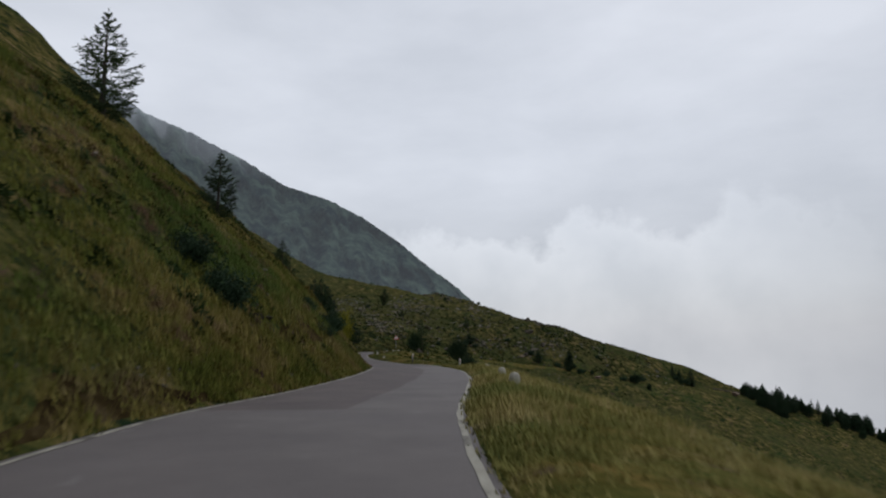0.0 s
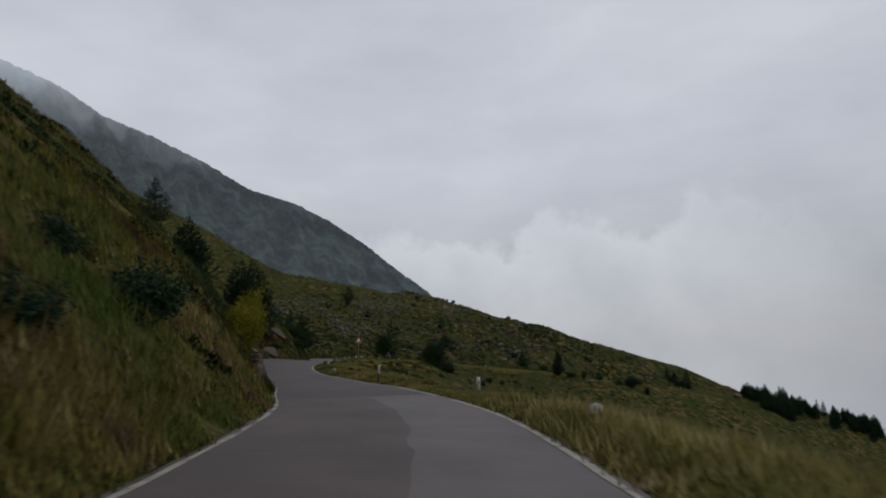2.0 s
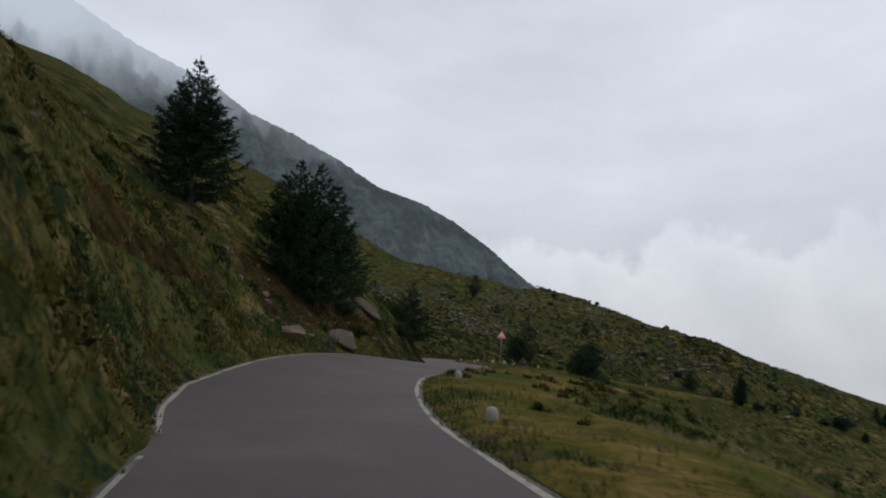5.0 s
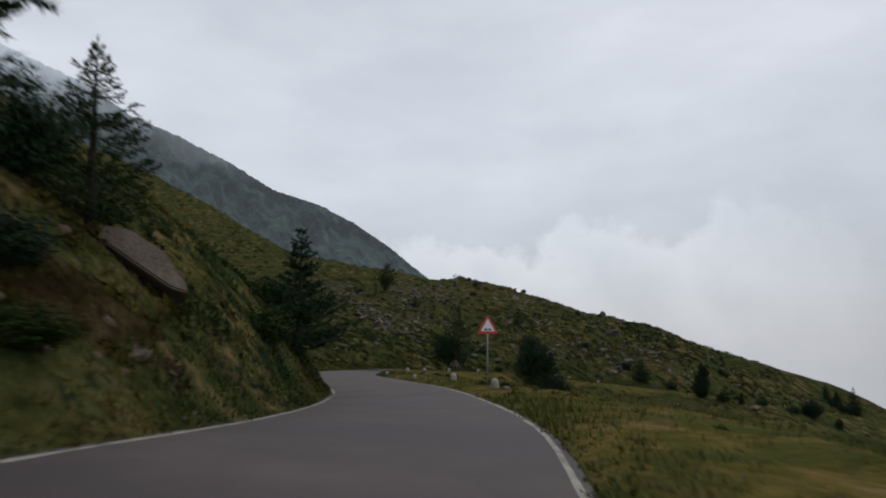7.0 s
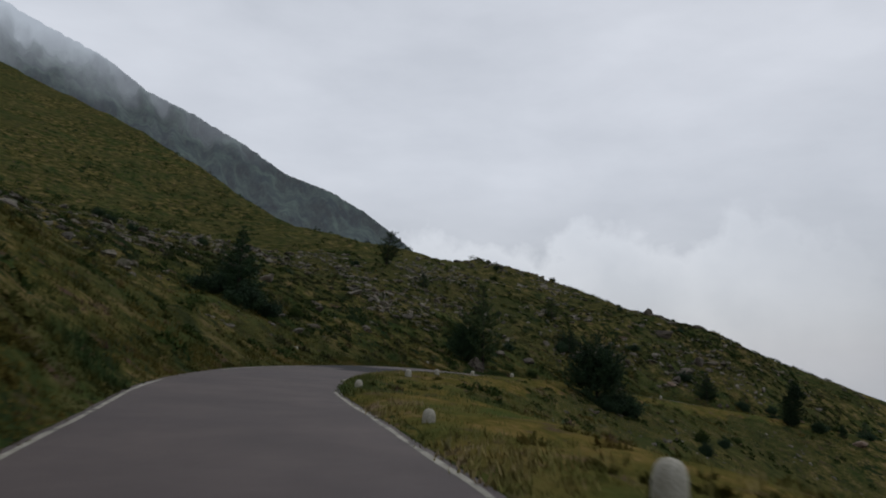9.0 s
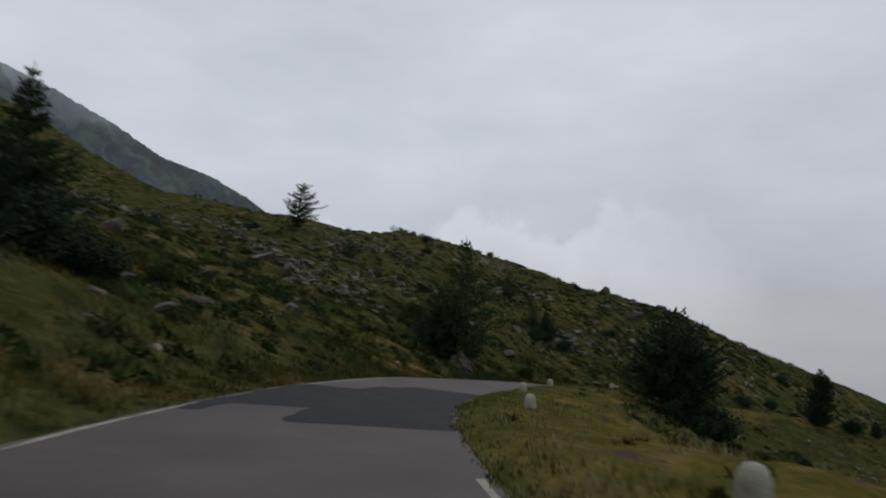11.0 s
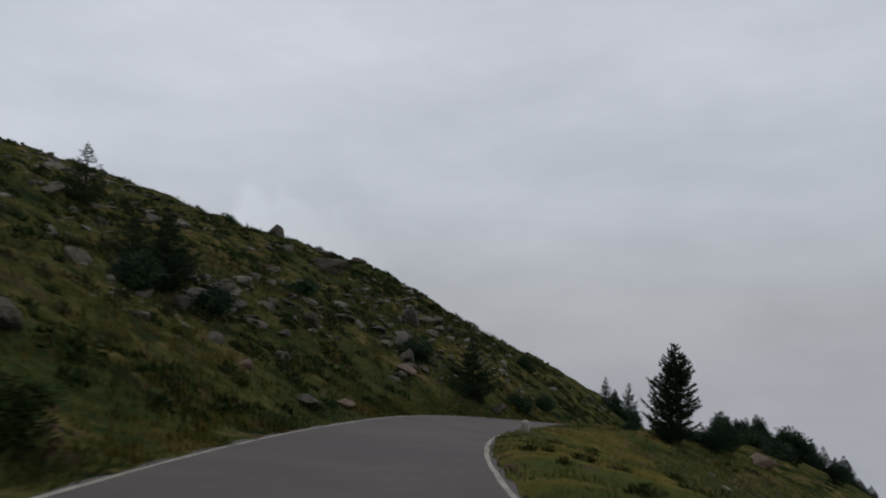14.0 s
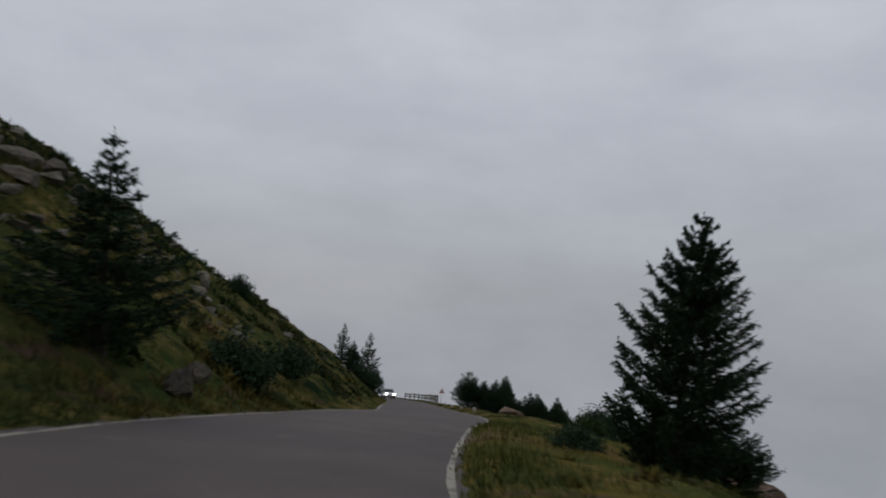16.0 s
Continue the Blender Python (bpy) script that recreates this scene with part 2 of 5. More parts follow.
M_BANK = material("long_bank_grass", [(0.30, (0.062, 0.078, 0.016)), (0.46, (0.128, 0.130, 0.030)), (0.58, (0.205, 0.165, 0.052)), (0.72, (0.28, 0.205, 0.11))], scale=0.30, fine=2.0, bump=0.0, spec=0,
                  extra=[((0.075, 0.105, 0.026), 0.10, 0.50, 0.62), ((0.135, 0.085, 0.055), 0.6, 0.56, 0.66)])
M_STRAW = material("tall_straw_grass", [(0.30, (0.1180, 0.1206, 0.0372)), (0.46, (0.2242, 0.2027, 0.0658)), (0.58, (0.3363, 0.2714, 0.1144)), (0.72, (0.4248, 0.3378, 0.2002))], scale=0.30, fine=2.0, bump=0.0, spec=0,
                   extra=[((0.1357, 0.1508, 0.0458), 0.10, 0.50, 0.62)])
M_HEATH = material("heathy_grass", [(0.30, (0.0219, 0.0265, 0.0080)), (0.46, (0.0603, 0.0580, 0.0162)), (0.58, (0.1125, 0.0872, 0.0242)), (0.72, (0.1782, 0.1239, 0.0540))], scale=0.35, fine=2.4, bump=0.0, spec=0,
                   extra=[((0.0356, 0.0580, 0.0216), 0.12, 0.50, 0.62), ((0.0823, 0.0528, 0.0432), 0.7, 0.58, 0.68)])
M_MOOR = material("moor_grass", [(0.30, (0.0166, 0.0230, 0.0115)), (0.46, (0.0370, 0.0423, 0.0182)), (0.58, (0.0647, 0.0607, 0.0288)), (0.72, (0.1155, 0.0966, 0.0538))], scale=0.35, fine=2.4, bump=0.0, spec=0,
                  extra=[((0.0277, 0.0423, 0.0192), 0.12, 0.50, 0.62)])
M_STEEL = plain("galvanised_steel", (0.26, 0.265, 0.27), 0.5, 0.6)
M_POST = plain("white_plastic", (0.56, 0.555, 0.54), 0.55)
M_BLACK = plain("black_paint", (0.022, 0.018, 0.017), 0.7)
M_RED = plain("sign_red", (0.50, 0.035, 0.030), 0.45)
M_SIGNWHITE = plain("sign_white", (0.72, 0.72, 0.72), 0.45)
M_SIGNBACK = plain("sign_grey_back", (0.16, 0.16, 0.17), 0.6)
M_WOOD = material("weathered_wood", [(0.3, (0.075, 0.060, 0.045)), (0.7, (0.17, 0.14, 0.11))], scale=5, fine=30, bump=0.5, stretch=(1, 1, 0.2))
M_TIMBER = material("larch_timber", [(0.3, (0.055, 0.045, 0.035)), (0.7, (0.12, 0.10, 0.08))], scale=4, fine=30, bump=0.4, stretch=(1, 1, 0.2))
M_CONCRETE = material("concrete_footing", [(0.3, (0.24, 0.23, 0.22)), (0.7, (0.36, 0.35, 0.33))], scale=6, fine=40, bump=0.3)

# ---- the road's line: middle x, y, height, rise from right to left per metre ----
ROAD_XY = [(2.2, -40), (1.0, -26), (-0.2, -14.2), (-1.6, -0.2), (-2.0, 10.0), (-1.4, 19.8), (-0.8, 29.8), (-0.9, 39.9), (-2.84, 49.9), (-4.87, 59.2), (-8.2, 69.4), (-9.7, 79.2),
           (-9.3, 86.8), (-8.3, 96.1), (-8.5, 105.4), (-9.4, 114.4), (-11.28, 122.7), (-13.4, 131.9), (-13.8, 141.0), (-12.8, 150.3), (-10.5, 158.7), (-7.0, 167.5), (-2.3, 175.7), (2.8, 182.6),
           (8.8, 189.8), (15.4, 196.5), (22.6, 202.3), (30.5, 206.7), (40.4, 210.4), (51.0, 213.8), (62.0, 219.5), (76.0, 226.8), (92.0, 235.1), (108.0, 243.9), (120.0, 251.6), (131.0, 262),
           (138.0, 278)]
ROAD_Z = [-0.7, -0.4, -0.21, 0.0, 0.1, -0.1, -0.27, -0.41, -0.63, -0.85, -0.71, -0.4, -0.38, -0.65, -0.96, -1.16, -1.24, -1.31, -1.43, -1.65, -1.95, -2.38,
           -2.85, -3.46, -4.27, -5.19, -6.13, -7.16, -8.54, -10.19, -12.04, -14.39, -17.04, -19.69, -21.74, -23.84, -26.64]
ROAD_BANK = [0, 0, 0, 0, 0, 0, 0.019, 0.038, -0.016, 0, 0.017, 0.087, 0.106, 0.048, 0, -0.01, 0.007, 0.024, 0.034, 0.029, 0.058, 0.077, 0.025,
             0.031, 0.047, 0.066, 0.085, 0.055, 0.0, 0, 0, 0, 0, 0, 0.02, 0.03, 0.03]
HALF = 2.6
LEFT_S = ([-60, 41, 46, 52, 59, 64, 67, 70, 73, 104, 112, 120, 130, 300], [2.6, 2.6, 2.45, 2.25, 2.0, 1.6, 1.6, 2.2, 2.65, 2.6, 2.5, 2.45, 2.6, 2.6])   # the left half narrows under the retaining wall


def left_half(s):
    return np.interp(s, *LEFT_S)


RIGHT_S = ([-60, 164, 171, 178, 190, 200, 210, 300], [2.6, 2.6, 2.75, 2.9, 2.9, 2.7, 2.6, 2.6])   # a little wider inside the bend


def right_half(s):
    return np.interp(s, *RIGHT_S)



def spline(rows, per=14):
    p = np.array(rows, float)
    p = np.vstack([2 * p[0] - p[1], p, 2 * p[-1] - p[-2]])
    u = np.linspace(0, 1, per, endpoint=False)[:, None]
    out = [0.5 * (2 * b + (c - a) * u + (2 * a - 5 * b + 4 * c - d) * u ** 2 + (3 * b - a - 3 * c + d) * u ** 3) for a, b, c, d in zip(p, p[1:], p[2:], p[3:])]
    return np.vstack(out + [p[-2:-1]])


LINE = spline([(*xy, z, k) for xy, z, k in zip(ROAD_XY, ROAD_Z, ROAD_BANK)])
STEP = np.linalg.norm(np.diff(LINE[:, :2], axis=0), axis=1)
DIST = np.concatenate([[0], np.cumsum(STEP)])
DIST -= DIST[np.argmin(np.abs(LINE[:, 1]) + np.abs(LINE[:, 0] + 1.6))]
TAN = np.gradient(LINE[:, :2], axis=0)
TAN /= np.linalg.norm(TAN, axis=1)[:, None]
LEFT = np.stack([-TAN[:, 1], TAN[:, 0]], 1)

# how the slopes change along the road
BANK_S = ([-60, 40, 50, 66, 78, 88, 100, 104, 118, 132, 150, 172, 188, 225, 245, 300], [0.5, 0.5, 2.2, 2.6, 1.6, 0.5, 1.6, 2.6, 2.4, 0.9, 0.25, -0.1, -0.4, 0.0, -0.3, 0.25])
UP_S = ([-60, 45, 66, 90, 130, 160, 200, 225, 250, 300], [1.45, 1.45, 1.55, 1.15, 0.92, 0.68, 0.77, 1.02, 1.05, 1.25])
VERGE_S = ([-60, 20, 35, 60, 72, 105, 125, 150, 165, 200, 215, 230, 245, 275, 300], [4.0, 4.0, 2.4, 3.0, 7.5, 8.5, 6.5, 6.0, 4.5, 4.0, 3.2, 4.5, 8.0, 10.0, 9.0])
DOWN_S = ([-60, 100, 150, 200, 300], [0.62, 0.58, 0.50, 0.46, 0.40])
CREST = np.array([(-330, 480), (-120, 352), (-40, 292), (2, 263), (34.6, 243.8), (52.5, 241.3), (80, 246), (104, 250), (140, 255), (220, 262), (420, 275)], float)

SWELLS = [(8, 258, 1.4, 7), (21, 250, 0.9, 7), (32, 245, 0.4, 6), (-9, 264, -1.0, 7), (47, 241, 0.9, 6), (67, 242, -0.5, 7), (82, 248, -0.5, 7), (13, 238, -1.2, 7), (-15.5, 221, 1.7, 5), (-18, 50, -0.9, 6), (-31, 46, 1.8, 6), (-17, 68, 1.2, 6)]


def fbm(x, y, size, octaves=4, seed=0.0):
    """Value noise over arrays, about -1 to 1."""
    tot, amp, out = 0.0, 1.0, np.zeros_like(x, float)
    for o in range(octaves):
        f = 2 ** o / size
        px, py = x * f + 17.3 * o + seed, y * f - 9.1 * o + seed * 1.7
        ix, iy = np.floor(px), np.floor(py)
        fx, fy = px - ix, py - iy
        fx, fy = fx * fx * (3 - 2 * fx), fy * fy * (3 - 2 * fy)

        def h(a, b):
            v = np.sin(a * 127.1 + b * 311.7) * 43758.5453
            return 2 * (v - np.floor(v)) - 1
        out += amp * ((h(ix, iy) * (1 - fx) + h(ix + 1, iy) * fx) * (1 - fy) + (h(ix, iy + 1) * (1 - fx) + h(ix + 1, iy + 1) * fx) * fy)
        tot += amp
        amp *= 0.5
    return out / tot


def along(x, y):
    """Distance along the road and signed distance from its middle (left is positive), for arrays."""
    d2 = (x[:, None] - LINE[None, :, 0]) ** 2 + (y[:, None] - LINE[None, :, 1]) ** 2
    i = np.argmin(d2, 1)
    lat = (x - LINE[i, 0]) * LEFT[i, 0] + (y - LINE[i, 1]) * LEFT[i, 1]
    return i, np.sqrt(d2[np.arange(len(x)), i]) * np.where(lat < 0, -1, 1), d2


def soft(v, w):
    """max(0, v) with a rounded corner."""
    return 0.5 * (v + np.sqrt(v * v + w * w))


def rise(e, start, w):
    """soft(e - start), nought at e = 0."""
    return soft(e - start, w) - soft(-start + 0.0 * e, w)


def profile(s, d, bank):
    """Height over the road's middle at distance along s and lateral d."""
    e = np.where(d > 0, d - left_half(s), -d - right_half(s))
    edge = np.where(d > 0, left_half(s), -right_half(s)) * bank
    eu = rise(e, 0.35, 0.5)
    up = edge + np.interp(s, *BANK_S) * (1 - np.exp(-eu / 1.3)) + np.interp(s, *UP_S) * (0.72 * eu - 0.10 * rise(eu, 8, 4) - 0.32 * rise(eu, 24, 10) - 0.08 * rise(eu, 60, 20))
    up -= np.interp(s, (213, 224, 240, 256), (0, 1, 1, 0)) * (0.07 * rise(eu, 14, 6) - 0.09 * rise(eu, 36, 8))
    v = np.interp(s, *VERGE_S)
    down = edge + 0.20 * (1 - np.exp(-np.clip(e, 0, None) / 0.45)) - 0.03 * np.minimum(e, 1.5) - 0.07 * rise(e, 0.5, 0.4) - np.interp(s, *DOWN_S) * rise(e, v, 2.5) + 0.12 * rise(e, 90, 30)
    return np.where(e < 0, d * bank, np.where(d > 0, up, down))


def ground(x, y, bumps=True):
    """Height of the ground, for arrays."""
    x, y = np.atleast_1d(np.asarray(x, float)), np.atleast_1d(np.asarray(y, float))
    out = np.empty_like(x)
    for a in range(0, len(x), 6000):
        xs, ys = x[a:a + 6000], y[a:a + 6000]
        i, d, d2 = along(xs, ys)
        dm = np.abs(d)
        w = np.exp(-(np.sqrt(d2[:, ::3]) - dm[:, None]) / (0.25 + 0.10 * dm[:, None]))
        w /= w.sum(1)[:, None]
        s, base, bank = w @ DIST[::3], w @ LINE[::3, 2], w @ LINE[::3, 3]
        near = np.clip((dm - HALF) / 3, 0, 1)
        s, base, bank = near * s + (1 - near) * DIST[i], near * base + (1 - near) * LINE[i, 2], near * bank + (1 - near) * LINE[i, 3]
        z = base + profile(s, d, bank)
        # the spur's far side falls away behind its crest
        b = ys - np.interp(xs, CREST[:, 0], CREST[:, 1])
        b = np.where(dm < 6, soft(b - 12, 6), soft(b - 5, 5)) * 0.8
        z -= b * np.clip((dm - 3) / 8, 0, 1)
        # the mountainside steepens again far above the road
        z += 0.33 * soft(d - 118, 12) * np.clip((s - 120) / 40, 0, 1) * (d > 60)
        # broad swells and hollows of the spur and the bank
        for hx, hy, hz, hr in SWELLS:
            z += hz * np.exp(-((xs - hx) ** 2 + (ys - hy) ** 2) / (2 * hr * hr)) * np.clip((dm - 3.2) / 6, 0, 1)
        if bumps:
            e = np.clip(dm - HALF - 0.3, 0, None)
            lumpy = 1 + 0.4 * np.clip((s - 130) / 20, 0, 1)
            z += lumpy * fbm(xs, ys, 2.2, 3) * 0.42 * np.clip(e / 3, 0, 1) * np.where(d > 0, 1, 0.55)
            z += fbm(xs, ys, 11, 4, 3.3) * 0.9 * np.clip((e - 2) / 9, 0, 1) * np.where(d > 0, 1, 0.7)
            z += fbm(xs, ys, 60, 3, 7.7) * 1.5 * np.clip((e - 25) / 60, 0, 1)
        out[a:a + 6000] = z
    return out


def ground_at(x, y):
    return float(ground([x], [y])[0])


def road_point(s, d):
    """World place at distance along s, lateral d (left positive), on the ground."""
    x, y = np.interp(s, DIST, LINE[:, 0]), np.interp(s, DIST, LINE[:, 1])
    nx, ny = np.interp(s, DIST, LEFT[:, 0]), np.interp(s, DIST, LEFT[:, 1])
    return float(x + nx * d), float(y + ny * d)


def mesh_object(name, verts, faces, mat, smooth=True, parent=None):
    me = bpy.data.meshes.new(name)
    me.from_pydata([tuple(v) for v in verts] if not isinstance(verts, np.ndarray) else verts.tolist(), [], faces if isinstance(faces, list) else faces.tolist())
    me.update()
    if smooth:
        me.polygons.foreach_set("use_smooth", [True] * len(me.polygons))
    me.materials.append(mat)
    ob = new(name, me)
    if parent:
        ob.parent = parent
    return ob


def spread(lo, hi, fine_lo, fine_hi, step, growth=1.09, most=14):
    """Grid lines: even between fine_lo and fine_hi, growing outside."""
    mid = list(np.arange(fine_lo, fine_hi + step / 2, step))
    up, st = [mid[-1]], step
    while up[-1] < hi:
        st = min(st * growth, most)
        up.append(up[-1] + st)
    dn, st = [mid[0]], step
    while dn[-1] > lo:
        st = min(st * growth, most)
        dn.append(dn[-1] - st)
    return np.array(dn[:0:-1] + mid + up[1:])


# ---- ground: one sheet, finer beside the road ----
def build_ground():
    gx, gy = spread(-420, 460, -24, 52, 0.6), spread(-70, 560, -4, 236, 0.65)
    xx, yy = np.meshgrid(gx, gy)
    x, y = xx.ravel(), yy.ravel()
    z = ground(x, y)
    d = np.concatenate([along(x[a:a + 6000], y[a:a + 6000])[1] for a in range(0, len(x), 6000)])
    z -= 0.55 * np.clip((11.5 - np.abs(d)) / 2.0, 0, 1)
    nx, ny = len(gx), len(gy)
    a = (np.arange(ny - 1)[:, None] * nx + np.arange(nx - 1)[None]).ravel()
    verts, faces = [np.stack([x, y, z], 1)], [np.stack([a, a + 1, a + nx + 1, a + nx], 1)]
    lat = np.concatenate([np.arange(2.4, 5.0, 0.2), np.arange(5.0, 8.0, 0.3), np.arange(8.0, 12.7, 0.45)])
    ss = np.arange(-34, DIST[-1] - 2, 0.5)
    at = len(x)
    for side in (1, -1):
        px, py, nxl, nyl = (np.interp(ss, DIST, v) for v in (LINE[:, 0], LINE[:, 1], LEFT[:, 0], LEFT[:, 1]))
        la = side * (lat[None] - (HALF - (left_half(ss) if side > 0 else right_half(ss))[:, None]))
        wx = (px[:, None] + nxl[:, None] * la).ravel()
        wy = (py[:, None] + nyl[:, None] * la).ravel()
        wz = ground(wx, wy).reshape(len(ss), len(lat))
        wz[:, 0] -= 0.08
        wz[:, -1] -= 0.7
        w = len(lat)
        q = (np.arange(len(ss) - 1)[:, None] * w + np.arange(w - 1)[None]).ravel() + at
        f = np.stack([q, q + 1, q + w + 1, q + w], 1)
        verts.append(np.stack([wx, wy, wz.ravel()], 1))
        faces.append(f[:, ::-1] if side < 0 else f)
        at += len(wx)
    faces[1] = faces[1][:, ::-1]
    faces[2] = faces[2][:, ::-1]
    ob = mesh_object("ground", np.vstack(verts), np.vstack(faces), M_GROUND)
    return tagged(ob, "steep alpine hillside of olive and straw-brown turf", "hillside", kind="structure")


build_ground()


def strip(name, s0, s1, d0, d1, lift, mat, step=0.9, cols=2, ragged=0.0, parent=None, smooth=True):
    """A band that lies on the road surface from s0 to s1 between laterals d0 and d1."""
    ss = np.linspace(s0, s1, max(2, int((s1 - s0) / step)))
    verts = []
    for k, s in enumerate(ss):
        x, y, z, b = (np.interp(s, DIST, LINE[:, j]) for j in range(4))
        lx, ly = np.interp(s, DIST, LEFT[:, 0]), np.interp(s, DIST, LEFT[:, 1])
        for c in range(cols + 1):
            d = d0 + (d1 - d0) * c / cols
            if ragged and c in (0, cols):
                d += ragged * noise.noise((s * 0.9, d0, c * 5.0))
            d *= (left_half(s) if d > 0 else right_half(s)) / HALF
            verts.append((x + lx * d, y + ly * d, z + b * d + lift - 0.006 * (d / HALF) ** 2))
    w = cols + 1
    faces = [(k * w + c, k * w + c + 1, k * w + w + c + 1, k * w + w + c) for k in range(len(ss) - 1) for c in range(cols)]
    # laterals grow to the left, so turn the faces up
    faces = [f[::-1] for f in faces]
    return mesh_object(name, verts, faces, mat, smooth, parent)


S_END = float(DIST[-1]) - 1
tagged(strip("road", -38, 47, -HALF - 0.05, HALF + 0.1, 0.0, M_ASPHALT, step=0.6, cols=10, ragged=0.16), "narrow mountain road of worn pale grey asphalt", "road", kind="structure")
tagged(strip("road", 46.2, S_END, -HALF - 0.05, HALF + 0.1, 0.004, M_ASPHALT_BROWN, step=0.6, cols=10, ragged=0.16), "narrow mountain road of brownish grey asphalt", "road", kind="structure")

tagged(strip("road_overlay", 13, 47, -0.35, HALF + 0.05, 0.003, M_ASPHALT_BROWN, step=0.6, cols=6, ragged=0.12), "darker newer layer of asphalt on one lane", "road repair", kind="structure")


def turf_sheet(name, s0, s1, e0, e1, side, mat, lift, label, category, step=0.5, ragged=0.5, seed=0.0):
    """A sheet that follows the ground beside the road, ragged along its far edges; e counts from the road's edge."""
    ss = np.arange(s0, s1 + step / 2, step)
    cols = max(3, int((e1 - e0) / 0.35))
    u = np.linspace(0, 1, cols + 1)
    wob = fbm(ss, ss * 0 + seed, 3.0, 3, seed) * ragged
    taper = np.clip(np.minimum(ss - s0, s1 - ss) / 3.0, 0.05, 1) if ragged else ss * 0 + 1
    e = e0 + (e1 - e0 + wob)[:, None] * u[None] * taper[:, None]
    d = side * ((left_half(ss) if side > 0 else right_half(ss))[:, None] + e)
    x = np.interp(ss, DIST, LINE[:, 0])[:, None] + np.interp(ss, DIST, LEFT[:, 0])[:, None] * d
    y = np.interp(ss, DIST, LINE[:, 1])[:, None] + np.interp(ss, DIST, LEFT[:, 1])[:, None] * d
    z = ground(x.ravel(), y.ravel()).reshape(x.shape) + lift * np.sin(np.pi * u)[None] ** 0.5 - 0.04 * (u[None] >= 1) + 0.0 * x
    z += 0.06 * fbm(x.ravel(), y.ravel(), 0.8, 3, seed).reshape(x.shape) * np.sin(np.pi * u)[None]
    w = cols + 1
    q = (np.arange(len(ss) - 1)[:, None] * w + np.arange(cols)[None]).ravel()
    f = np.stack([q, q + 1, q + w + 1, q + w], 1)
    ob = mesh_object(name, np.stack([x.ravel(), y.ravel(), z.ravel()], 1), f if side < 0 else f[:, ::-1], mat)
    return tagged(ob, label, category, kind="structure")


turf_sheet("verge", -30, 246, 0.02, 5.2, -1, M_MEADOW, 0.07, "flat grassy verge turning straw yellow beside the road", "verge", ragged=1.6, seed=1.0)
for s0, s1, e0, e1, seed in ((7, 21, 0.15, 0.7, 2.0), (24, 33, 1.5, 2.6, 7.0), (38, 50, 3.4, 5.2, 3.0), (72, 81, 1.8, 3.2, 4.0), (83.5, 97, 1.3, 4.8, 5.0), (111, 120, 1.6, 2.8, 6.0)):
    turf_sheet("bare_earth", s0, s1, e0, e1, 1, M_EARTH, 0.08, "brown bare earth where the bank has slipped", "earth bank", ragged=0.9, seed=seed)


def edge_line(s0, s1, side):
    d = side * (HALF - 0.16)
    line = strip("edge_line", s0, s1, d - 0.05, d + 0.05, 0.008, M_LINE, step=0.5, cols=1, ragged=0.03)
    return tagged(line, "worn white painted edge line on the asphalt", "road marking", kind="structure")


for a, b in ((-38, 66), (67.5, 112), (113, 134), (141, 153.5), (161, S_END)):
    edge_line(a, b, 1)
for a, b in ((-38, 90), (91, 133), (139, 147), (166, S_END)):
    edge_line(a, b, -1)


def asphalt_patch(pieces, label):
    """A repair laid over the old surface: each piece is s0, s1, d0, d1."""
    for k, (s0, s1, d0, d1) in enumerate(pieces):
        ob = strip("asphalt_patch", s0, s1, d0, d1, 0.0065 + 0.0005 * k, M_PATCH, step=0.4, cols=4, ragged=0.25)
        tagged(ob, label, "road repair", kind="structure")


asphalt_patch([(151.2, 165.4, -2.5, 0.3), (153.8, 161.0, 0.2, 2.45), (160.2, 163.6, 0.1, 0.8), (152.3, 155.4, 1.9, 2.45)], "dark patch of fresh asphalt across the road")

# ---- the far mountain: a backdrop with haze and thin cloud in its material ----
SKYLINE = [(-64, 30), (-50, 27), (-38.3, 23.7), (-32.4, 21.2), (-28, 19.9), (-26.3, 19.3), (-23.4, 17.6), (-20, 16.5), (-15.6, 14.6), (-12.3, 12.7), (-8.5, 11.6), (-5.7, 10.2), (-2.8, 8.3), (0, 6), (2.2, 4.4), (6, 1), (11, -4), (18, -10)]
FAR = 4400.0


